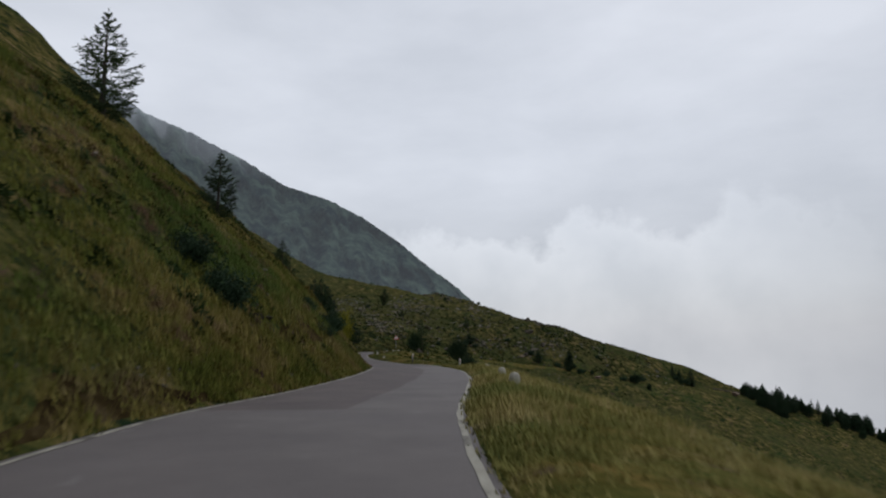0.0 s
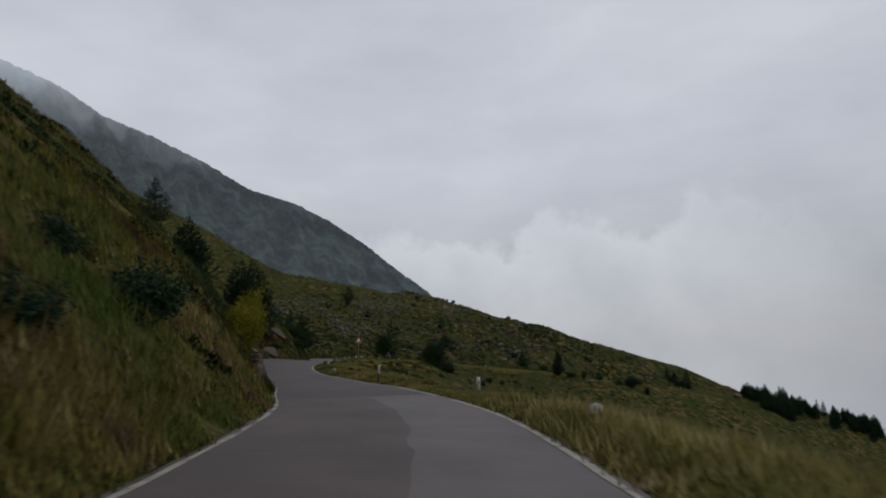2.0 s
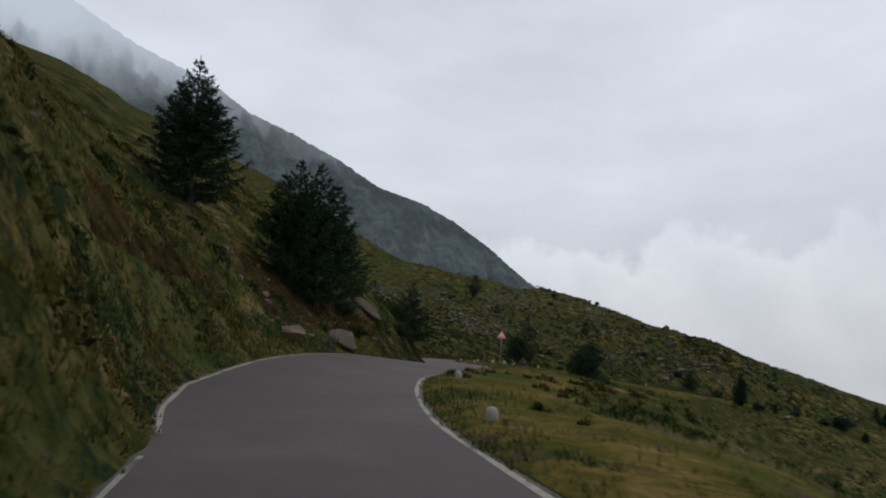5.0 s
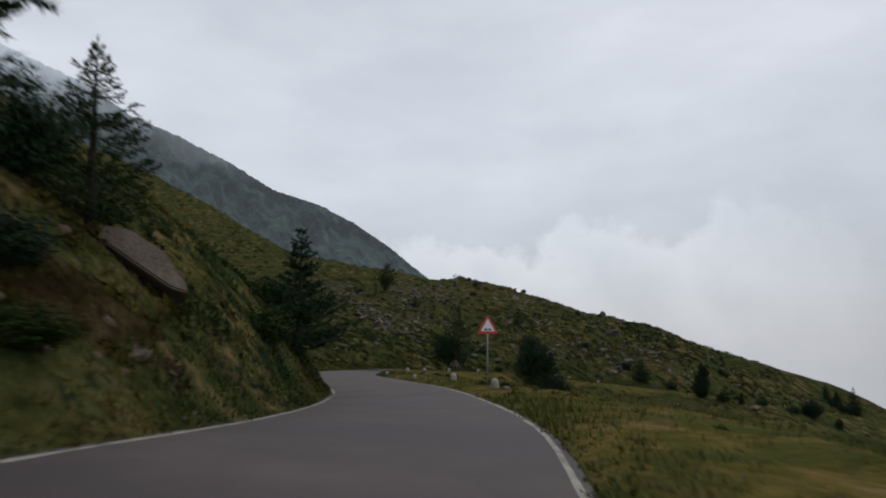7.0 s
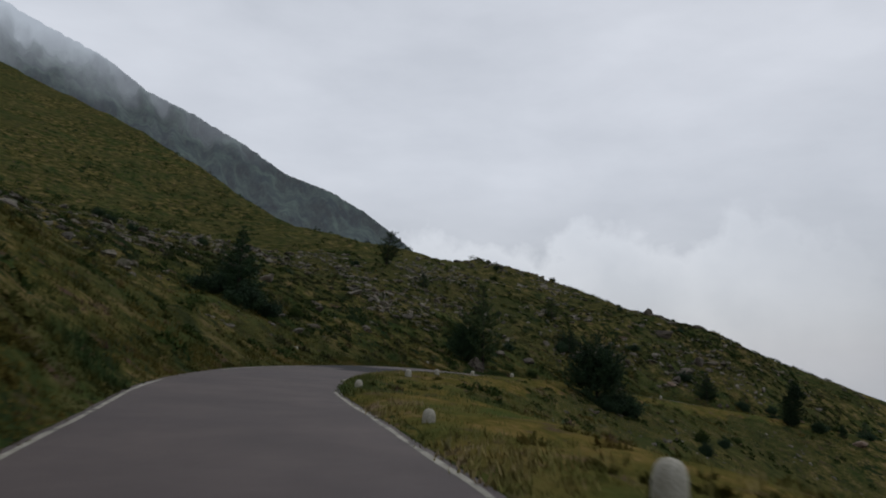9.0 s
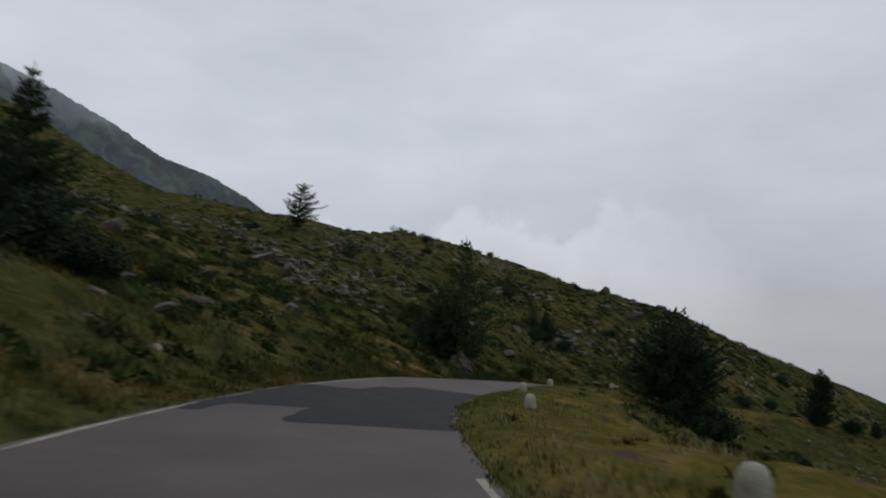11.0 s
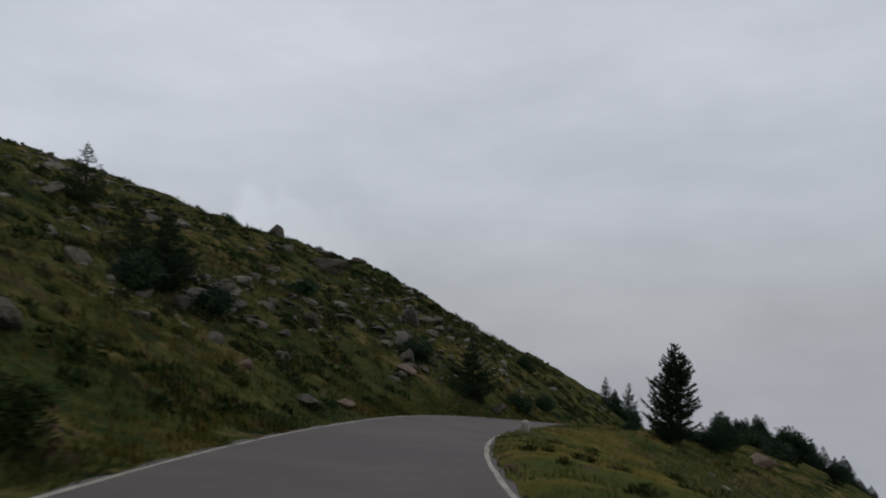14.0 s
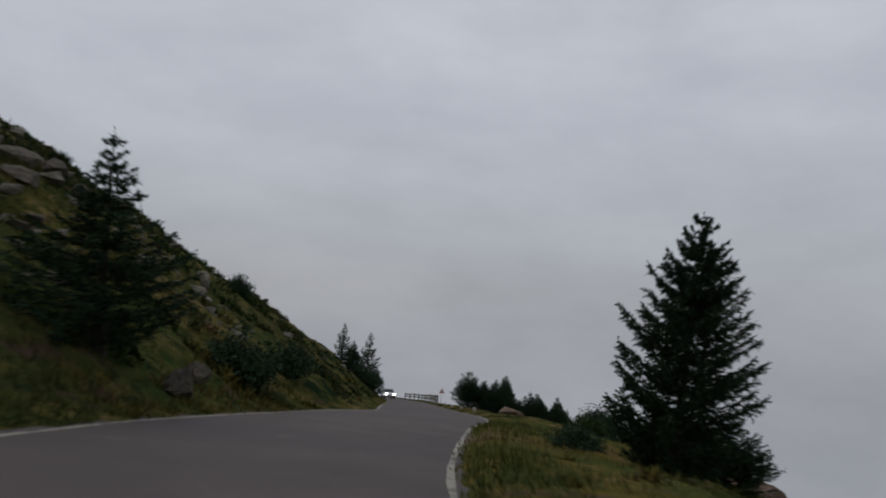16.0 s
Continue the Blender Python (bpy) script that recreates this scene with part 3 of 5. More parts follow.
def mountain_material():
    m = bpy.data.materials.new("painted_haze_mountainside")
    m.use_nodes = True
    n, l = m.node_tree.nodes, m.node_tree.links
    bs = n["Principled BSDF"]
    bs.inputs["Roughness"].default_value = 1.0
    bs.inputs["Specular IOR Level"].default_value = 0.0
    geo = n.new("ShaderNodeNewGeometry")
    a = n.new("ShaderNodeTexNoise")
    a.inputs["Scale"].default_value, a.inputs["Detail"].default_value, a.inputs["Roughness"].default_value = 0.009, 11, 0.70
    l.new(geo.outputs["Position"], a.inputs["Vector"])
    ramp = n.new("ShaderNodeValToRGB")
    ramp.color_ramp.elements[0].position, ramp.color_ramp.elements[0].color = 0.40, (0.005, 0.014, 0.016, 1)
    ramp.color_ramp.elements[1].position, ramp.color_ramp.elements[1].color = 0.66, (0.062, 0.094, 0.070, 1)
    l.new(a.outputs["Fac"], ramp.inputs[0])
    l.new(ramp.outputs[0], bs.inputs["Base Color"])
    # painted haze: the slope emits a bluish glow, cloud-like on the upper ridge
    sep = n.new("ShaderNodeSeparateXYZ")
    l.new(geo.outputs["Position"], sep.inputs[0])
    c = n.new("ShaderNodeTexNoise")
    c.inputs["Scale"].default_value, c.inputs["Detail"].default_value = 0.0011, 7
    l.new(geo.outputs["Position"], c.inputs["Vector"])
    painted_wisp = n.new("ShaderNodeMath")
    painted_wisp.operation = "MULTIPLY_ADD"
    painted_wisp.inputs[1].default_value = 1040.0
    l.new(c.outputs["Fac"], painted_wisp.inputs[0])
    l.new(sep.outputs["Z"], painted_wisp.inputs[2])
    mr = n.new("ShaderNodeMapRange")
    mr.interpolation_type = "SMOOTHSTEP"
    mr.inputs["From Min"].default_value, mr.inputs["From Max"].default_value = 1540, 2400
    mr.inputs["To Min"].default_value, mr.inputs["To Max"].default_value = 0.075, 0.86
    l.new(painted_wisp.outputs[0], mr.inputs["Value"])
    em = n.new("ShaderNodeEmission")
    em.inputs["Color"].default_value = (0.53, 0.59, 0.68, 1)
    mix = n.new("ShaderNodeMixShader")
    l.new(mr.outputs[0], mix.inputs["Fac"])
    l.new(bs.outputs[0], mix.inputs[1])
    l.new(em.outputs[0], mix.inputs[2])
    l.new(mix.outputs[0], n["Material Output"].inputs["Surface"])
    return m


def build_mountain():
    bear = np.linspace(-64, 18, 420)
    elev = np.interp(bear, [p[0] for p in SKYLINE], [p[1] for p in SKYLINE])
    ox, oy, oz = -8.0, 70.0, 1.0
    rows = 70
    verts = []
    for k in range(rows):
        u = k / (rows - 1)
        for t, e in zip(bear, elev):
            top = FAR * math.tan(radians(e))
            r = FAR - 3000 * u ** 1.15
            z = oz + top - (top + 1000) * u
            wob = 46 * noise.fractal((t * 0.55, k * 0.13, 1.0), 0.9, 2.0, 6)
            crag = 10 * noise.fractal((t * 2.2, 4.0, 0.0), 1.0, 2.0, 4) if k == 0 else 0
            rr = r + (0 if k == 0 else 5 * wob)
            verts.append((ox + rr * math.sin(radians(t)), oy + rr * math.cos(radians(t)), z + crag + (0 if k == 0 else wob)))
    # the far side
    for t, e in zip(bear, elev):
        verts.append((ox + (FAR + 1800) * math.sin(radians(t)), oy + (FAR + 1800) * math.cos(radians(t)), -1200))
    w = len(bear)
    faces = [(k * w + c, k * w + c + 1, k * w + w + c + 1, k * w + w + c) for k in range(rows - 1) for c in range(w - 1)]
    faces += [((rows * w) + c, rows * w + c + 1, c + 1, c) for c in range(w - 1)]
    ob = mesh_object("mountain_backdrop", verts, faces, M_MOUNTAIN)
    return tagged(ob, "distant dark green mountain ridge with haze and hanging cloud painted on as glow", "mountain", kind="structure")


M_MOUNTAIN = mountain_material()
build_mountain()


# ---- helpers for things ----
def part(name, bm, mat, parent=None, label="", smooth=False):
    me = bpy.data.meshes.new(name)
    bm.to_mesh(me)
    bm.free()
    if smooth:
        me.polygons.foreach_set("use_smooth", [True] * len(me.polygons))
    me.materials.append(mat)
    ob = new(name, me)
    if parent:
        ob.parent = parent
    if label:
        ob["label"] = label
    return ob


def lathe(bm, rings, sides=12, lean=(0, 0)):
    """Closed turned body from rings of (radius, height)."""
    loops = []
    for r, z in rings:
        loops.append([bm.verts.new((r * math.cos(2 * math.pi * k / sides) + lean[0] * z, r * math.sin(2 * math.pi * k / sides) + lean[1] * z, z)) for k in range(sides)])
    for a, b in zip(loops, loops[1:]):
        for k in range(sides):
            bm.faces.new((a[k], a[(k + 1) % sides], b[(k + 1) % sides], b[k]))
    bm.faces.new(loops[0][::-1])
    bm.faces.new(loops[-1])


def box(bm, x0, x1, y0, y1, z0, z1):
    v = [bm.verts.new(p) for p in ((x0, y0, z0), (x1, y0, z0), (x1, y1, z0), (x0, y1, z0), (x0, y0, z1), (x1, y0, z1), (x1, y1, z1), (x0, y1, z1))]
    for f in ((3, 2, 1, 0), (4, 5, 6, 7), (0, 1, 5, 4), (1, 2, 6, 5), (2, 3, 7, 6), (3, 0, 4, 7)):
        bm.faces.new([v[k] for k in f])


# ---- conifers ----
def conifer_meshes(seed, height, radius, rings, ragged, sparse_top, droop, needle, tuft, per_branch, shape=((0, 0.75), (0.10, 1.0), (1, 0.05)), leaders=(), lop=(0.0, 0.0)):
    """Trunk and crown meshes of one conifer with bristly, upswept branch tips.
    shape: reach of the branches over the height; leaders: further stems (x, y, from, to) in parts of the height; lop: azimuth and share by which one side reaches further."""
    rnd = random.Random(seed)
    bm = bmesh.new()
    lean = (rnd.uniform(-0.03, 0.03), rnd.uniform(-0.03, 0.03))
    zs = [-0.6, 0, 0.25 * height, 0.5 * height, 0.75 * height, 0.93 * height, height]
    base = 0.020 * height + 0.03
    lathe(bm, [(max(0.006, base * (1.25 - 0.25 * min(1, max(0, z))) * (1 - z / height * 0.97) if z > 0 else base * 1.3), z) for z in zs], 7, lean)
    trunk_me = bpy.data.meshes.new("trunk")
    bm.to_mesh(trunk_me)
    bm.free()
    trunk_me.polygons.foreach_set("use_smooth", [True] * len(trunk_me.polygons))
    trunk_me.materials.append(M_TRUNK)
    verts, faces = [], []
    up = Vector((0, 0, 1))

    def blade(p, dirv, ln, wd):
        side = dirv.cross(Vector((rnd.uniform(-1, 1), rnd.uniform(-1, 1), rnd.uniform(-1, 1))))
        if side.length < 1e-4:
            return
        side = side.normalized() * wd
        k = len(verts)
        verts.extend([tuple(p - side), tuple(p + side), tuple(p + dirv * ln)])
        faces.append((k, k + 1, k + 2))

    def limb(p, q, r0):
        d = q - p
        s = d.cross(up)
        s = s.normalized() if s.length > 1e-5 else Vector((1, 0, 0))
        t = d.cross(s).normalized()
        k = len(verts)
        for c in range(3):
            a = 2.094 * c
            verts.append(tuple(p + (s * math.cos(a) + t * math.sin(a)) * r0))
        verts.append(tuple(q))
        faces.extend([(k, k + 1, k + 3), (k + 1, k + 2, k + 3), (k + 2, k, k + 3)])

    def bristle(p, q, count):
        """A twig from p to q, with short needles all round."""
        tw = (q - p).normalized()
        limb(p, q, 0.006)
        for m in range(count):
            nd = (tw * 0.7 + Vector((rnd.uniform(-1, 1), rnd.uniform(-1, 1), rnd.uniform(-0.9, 0.9)))).normalized()
            blade(p.lerp(q, (m + rnd.random()) / count), nd, needle * rnd.uniform(0.17, 0.36), needle * 0.06)

    def stem(axis, z0, z1, reach_all, count_rings):
        """Whorls of branches round a stem whose middle at height z is axis(z)."""
        for i in range(count_rings):
            f = min(max((i + rnd.uniform(-0.35, 0.35)) / count_rings, 0), 0.985)
            z = z0 + (z1 - z0) * (0.05 + 0.94 * f)
            reach = reach_all * (float(np.interp(f, [p[0] for p in shape], [p[1] for p in shape])) + 0.02)
            count = rnd.randint(4, 7) if f < 0.6 else rnd.randint(3, 5)
            a0 = rnd.uniform(0, 6.28)
            for b in range(count):
                if rnd.random() < ragged * 0.4:
                    continue
                a = a0 + 6.283 * b / count + rnd.uniform(-0.35, 0.35)
                ln = reach * rnd.uniform(1 - ragged, 1 + ragged * 0.7) * (1 + lop[1] * math.cos(a - lop[0]))
                out = Vector((math.cos(a), math.sin(a), 0))
                across = out.cross(up)
                p0 = axis(z)
                seg = 5
                sag = droop * rnd.uniform(0.6, 1.3)
                rise = 0.9 * droop + 0.24 + 0.25 * f
                pts = [p0 + out * (ln * k / seg) + Vector((0, 0, ln * (-sag * k / seg + rise * (k / seg) ** 2))) + across * (0.06 * ln * rnd.uniform(-1, 1)) * (k > 0) for k in range(seg + 1)]
                for k in range(seg):
                    limb(pts[k], pts[k + 1], 0.012 * height / 6 * (1 - k / seg) + 0.006)
                thin = 1.0 - sparse_top * min(1.0, max(0, (f - 0.55) / 0.35))
                n = max(4, int(per_branch * (ln / radius) ** 0.7 * thin))
                for k in range(n):
                    u = 0.10 + 0.90 * (k + rnd.random()) / n
                    j = min(int(u * seg), seg - 1)
                    p = pts[j].lerp(pts[j + 1], u * seg - j)
                    tw = (out * rnd.uniform(0.5, 1.0) + across * rnd.choice((-1, 1)) * rnd.uniform(0.2, 1.0) + Vector((0, 0, rnd.uniform(-0.45, 0.5)))).normalized()
                    bristle(p, p + tw * needle * rnd.uniform(0.6, 1.35) * (1.25 - 0.65 * u) * (1.1 - 0.45 * f) * min(1.0, 0.22 + 2.6 * (1 - f)), max(6, int(tuft * (1.1 - 0.35 * f))))
                bristle(pts[-2], pts[-1] + (pts[-1] - pts[-2]) * 0.35, tuft + 3)
        bristle(axis(z0 + 0.88 * (z1 - z0)), axis(z1 + 0.02 * (z1 - z0)), 16)

    stem(lambda z: Vector((lean[0] * z, lean[1] * z, z)), 0.0, height, radius, rings)
    for lx, ly, f0, f1 in leaders:
        za, zb = f0 * height, f1 * height

        def axis(z, lx=lx, ly=ly, za=za, zb=zb):
            w = min(1.0, max(0.0, (z - za) / (0.3 * (zb - za)))) ** 0.5
            return Vector((lean[0] * z + lx * w, lean[1] * z + ly * w, z))
        zz = [za + (zb - za) * k / 6 for k in range(7)]
        for za_, zb_ in zip(zz, zz[1:]):
            limb(axis(za_), axis(zb_), 0.03 * height / 7 * (1.05 - (za_ - za) / (zb - za)))
        stem(axis, za + 0.1 * (zb - za), zb, radius * 0.55, max(6, int(rings * (f1 - f0) * 0.8)))
    crown_me = bpy.data.meshes.new("crown")
    crown_me.from_pydata(verts, [], faces)
    crown_me.update()
    return trunk_me, crown_me


def make_conifer(meshes, mat, label, group):
    root = new("conifer", None)
    tagged(root, label, "tree", group)
    trunk = new("trunk", meshes[0])
    trunk.parent = root
    me = meshes[1].copy() if meshes[1].materials else meshes[1]
    me.materials.clear()
    me.materials.append(mat)
    crown = new("crown", me)
    crown.parent = root
    return root


TAPER = ((0, 0.75), (0.10, 1.0), (0.5, 0.58), (1, 0.03))
DENSE = conifer_meshes(1, 7.0, 2.15, 32, 0.36, 0.60, 0.26, 0.40, 12, 38, TAPER, ((0.75, 0.35, 0.30, 0.88), (-0.85, -0.2, 0.28, 0.80)))
LOOSE = conifer_meshes(2, 6.0, 1.8, 22, 0.44, 0.50, 0.16, 0.40, 12, 24, TAPER)
BROAD = conifer_meshes(3, 5.0, 2.4, 26, 0.46, 0.60, 0.10, 0.42, 12, 38, ((0, 0.8), (0.15, 1.0), (0.5, 0.82), (0.8, 0.46), (1, 0.06)), ((1.1, -0.2, 0.20, 0.82), (-1.0, 0.5, 0.15, 0.86), (-0.3, -1.0, 0.2, 0.74)))
SLIM = conifer_meshes(4, 7.0, 1.5, 32, 0.34, 0.3, 0.35, 0.36, 11, 24, TAPER)
SMALL = conifer_meshes(5, 2.4, 0.95, 15, 0.40, 0.6, 0.12, 0.26, 9, 16, TAPER)
SPIRE = conifer_meshes(6, 7.0, 2.1, 32, 0.42, 0.62, 0.14, 0.40, 12, 40, ((0, 0.75), (0.12, 1.0), (0.40, 0.78), (0.55, 0.40), (0.75, 0.24), (1, 0.04)))
COLUMN = conifer_meshes(7, 7.0, 2.0, 38, 0.30, 0.40, 0.20, 0.40, 12, 46, ((0, 0.70), (0.12, 1.0), (0.35, 0.98), (0.60, 0.72), (0.85, 0.36), (1, 0.05)), ((0.35, 0.5, 0.55, 0.93),))
FLAG = conifer_meshes(9, 6.0, 1.75, 24, 0.45, 0.15, 0.04, 0.40, 12, 30, ((0, 0.1), (0.2, 0.55), (0.40, 1.0), (0.7, 0.75), (0.9, 0.42), (1, 0.15)), (), (0.4, 0.25))
LARCH = conifer_meshes(8, 7.0, 2.2, 27, 0.46, 0.55, 0.08, 0.42, 12, 28, ((0, 0.5), (0.2, 0.9), (0.48, 1.0), (0.58, 0.62), (0.72, 0.34), (1, 0.05)), (), (2.6, 0.25))
PROTO = {}


def plant(kind, x, y, height, turn, label, lean=0.0, wide=1.0, sink=0.1):
    meshes, mat, tall = {"dense": (DENSE, M_NEEDLE, 7.0), "loose": (LOOSE, M_LARCH, 6.0), "broad": (BROAD, M_NEEDLE, 5.0), "slim": (SLIM, M_NEEDLE, 7.0), "small": (SMALL, M_NEEDLE, 2.4), "spire": (SPIRE, M_NEEDLE, 7.0), "column": (COLUMN, M_NEEDLE, 7.0), "larch": (LARCH, M_LARCH, 7.0), "flag": (FLAG, M_LARCH, 6.0)}[kind]
    k = height / tall
    m = pose(x, y, ground_at(x, y) - sink, 0, lean, turn) @ Matrix.Diagonal((k * wide, k * wide, k, 1))
    if kind not in PROTO:
        ob = make_conifer(meshes, mat, label, "conifers on the hillside")
        ob.matrix_basis = m
        PROTO[kind] = ob
        return ob
    ob = copy_thing(PROTO[kind], pose(0, 0, 0))
    ob.matrix_basis = m
    tagged(ob, label)
    return ob


SPRUCE = "dark green spruce with a bare upper spire on the turf"
YOUNG = "young dark spruce with upswept branches on the slope"
BIG = "dense dark spruce rooted on the road cutting"
# kind, x, y, height, turn, width, label
TREES = [("loose", -18.4, 37.4, 6.8, 60, 1.15, "tall ragged spruce with level bare branches on the steep slope"), ("loose", -11.2, 35.6, 3.7, 20, 1.25, YOUNG),
         ("loose", -12.95, 59.85, 2.5, 80, 1.25, YOUNG), ("dense", -19.0, 85.6, 6.7, 140, 1.1, SPRUCE),
         ("dense", -14.2, 89.9, 7.3, 10, 1.0, BIG), ("dense", -15.2, 88.9, 6.3, 200, 0.98, BIG),
         ("loose", -14.2, 97.0, 3.9, 90, 1.15, "ragged young larch above a pale slab"), ("spire", -12.3, 108.7, 4.9, 10, 1.15, SPRUCE),
         ("broad", 7.0, 172.8, 6.3, 40, 0.86, "broad dark spruce with ragged upswept branches beside the bend"), ("small", 9.6, 175.6, 2.9, 90, 1.3, SPRUCE),
         ("column", 40.55, 202.95, 6.15, -66, 0.84, "tall dense spruce standing alone below the road"), ("broad", 43.4, 201.6, 1.7, 150, 1.0, "low spreading spruce below a taller one"),
         ("larch", -2.25, 184.0, 9.1, 20, 0.88, "tall ragged larch with long bare branch tips over a boulder"), ("broad", -4.0, 184.4, 4.6, 70, 0.9, "low dark spruce under a taller larch"),
         ("flag", -15.15, 220.2, 5.5, 0, 1.3, "wind-bent larch alone on the skyline"),
         ("spire", -21.8, 160.4, 5.5, 40, 1.1, SPRUCE), ("loose", -24.0, 163.2, 3.6, 15, 1.2, YOUNG), ("small", -9.1, 215.0, 2.4, 15, 1.3, YOUNG), ("spire", 12.0, 208.2, 3.6, 70, 1.2, YOUNG), ("loose", 11.7, 221.2, 3.6, 55, 1.2, "young spruce on the skyline of the spur"), ("small", 11.6, 211.6, 2.2, 5, 1.3, YOUNG), ("small", 13.2, 211.9, 2.0, 45, 1.4, YOUNG),
         ("spire", 33.3, 212.6, 4.2, 75, 1.2, SPRUCE), ("slim", 83.9, 239.2, 4.0, 0, 1.2, "slender spruce, one of a pair at the crest"), ("slim", 90.5, 240.0, 6.0, 90, 1.2, "slender spruce, one of a pair at the crest"), ("dense", 86.4, 239.3, 3.4, 30, 1.2, SPRUCE), ("dense", 90.6, 238.7, 3.0, 30, 1.2, SPRUCE),
         ("broad", 107.5, 234.4, 4.8, 0, 0.85, SPRUCE), ("dense", 109.0, 231.2, 4.8, 50, 1.15, SPRUCE),
         ("broad", 60.5, 204.4, 3.1, 10, 1.15, "ragged dark spruce below the road"), ("dense", 47.4, 202.8, 2.0, 60, 1.1, SPRUCE), ("small", 52.5, 206.0, 2.4, 60, 1.3, YOUNG), ("dense", 64.0, 202.4, 2.3, 160, 1.1, YOUNG)]
for kind, x, y, h, turn, wide, label in TREES:
    plant(kind, x, y, h, turn, label, wide=wide, lean={"flag": 5, "column": 4}.get(kind, 0))
# the wood on the falling side of the spur
wood = random.Random(11)
for k in range(92):
    x = wood.uniform(104, 185)
    y = 215 + (x - 100) * 0.22 + 15 * wood.random() ** 0.7
    plant(wood.choice(("slim", "dense", "dense")), x, y, wood.uniform(3.0, 6.2), wood.uniform(0, 360), "dark spruce in a wood on the far slope", wide=wood.uniform(1.0, 1.35))
for x, y, h in ((112.0, 234.0, 4.4), (106.5, 231.4, 3.2), (108.2, 232.6, 4.2)):
    plant("dense", x, y, h, wood.uniform(0, 360), "dark spruce standing out from the wood at the crest", wide=1.15)


# ---- rocks ----
def rock_mesh(name, seed, mat, detail=3, cuts=13, rough=0.30):
    rnd = random.Random(seed)
    bm = bmesh.new()
    bmesh.ops.create_icosphere(bm, subdivisions=detail, radius=1.0)
    planes = [(Vector((rnd.gauss(0, 1), rnd.gauss(0, 1), rnd.gauss(0, 0.8))).normalized(), rnd.uniform(0.36, 0.78)) for _ in range(cuts)]
    for v in bm.verts:
        p = v.co * (1 + rough * noise.fractal(v.co * 1.6 + Vector((seed, 0, 0)), 1.0, 2.0, 4))
        for nrm, dd in planes:
            o = p.dot(nrm) - dd
            if o > 0:
                p -= nrm * o * 0.92
        v.co = p + p.normalized() * 0.075 * noise.fractal(p * 4.5 + Vector((0, seed, 0)), 1.0, 2.0, 3)
    me = bpy.data.meshes.new(name)
    bm.to_mesh(me)
    bm.free()
    me.materials.append(mat)
    return me


ROCKS = [rock_mesh("boulder", 20 + k, M_ROCK) for k in range(6)]
RUSTY = [rock_mesh("boulder", 40 + k, M_RUST) for k in range(2)]
PALE = rock_mesh("stone", 60, M_WHITE, 2)
CRACKED = rock_mesh("boulder", 71, M_ROCK, 4, 8, 0.5)
SLABS = [rock_mesh("boulder", 50 + k, M_SLAB) for k in range(2)]


def boulder(x, y, sx, sy, sz, turn, tilt, label, mesh, sink=0.3, group="boulders on the slope"):
    ob = new("boulder", mesh)
    ob.matrix_basis = pose(x, y, ground_at(x, y) + sz * (1 - 2 * sink) * 0.75, tilt, 0, turn) @ Matrix.Diagonal((sx, sy, sz, 1))
    return tagged(ob, label, "rock", group)


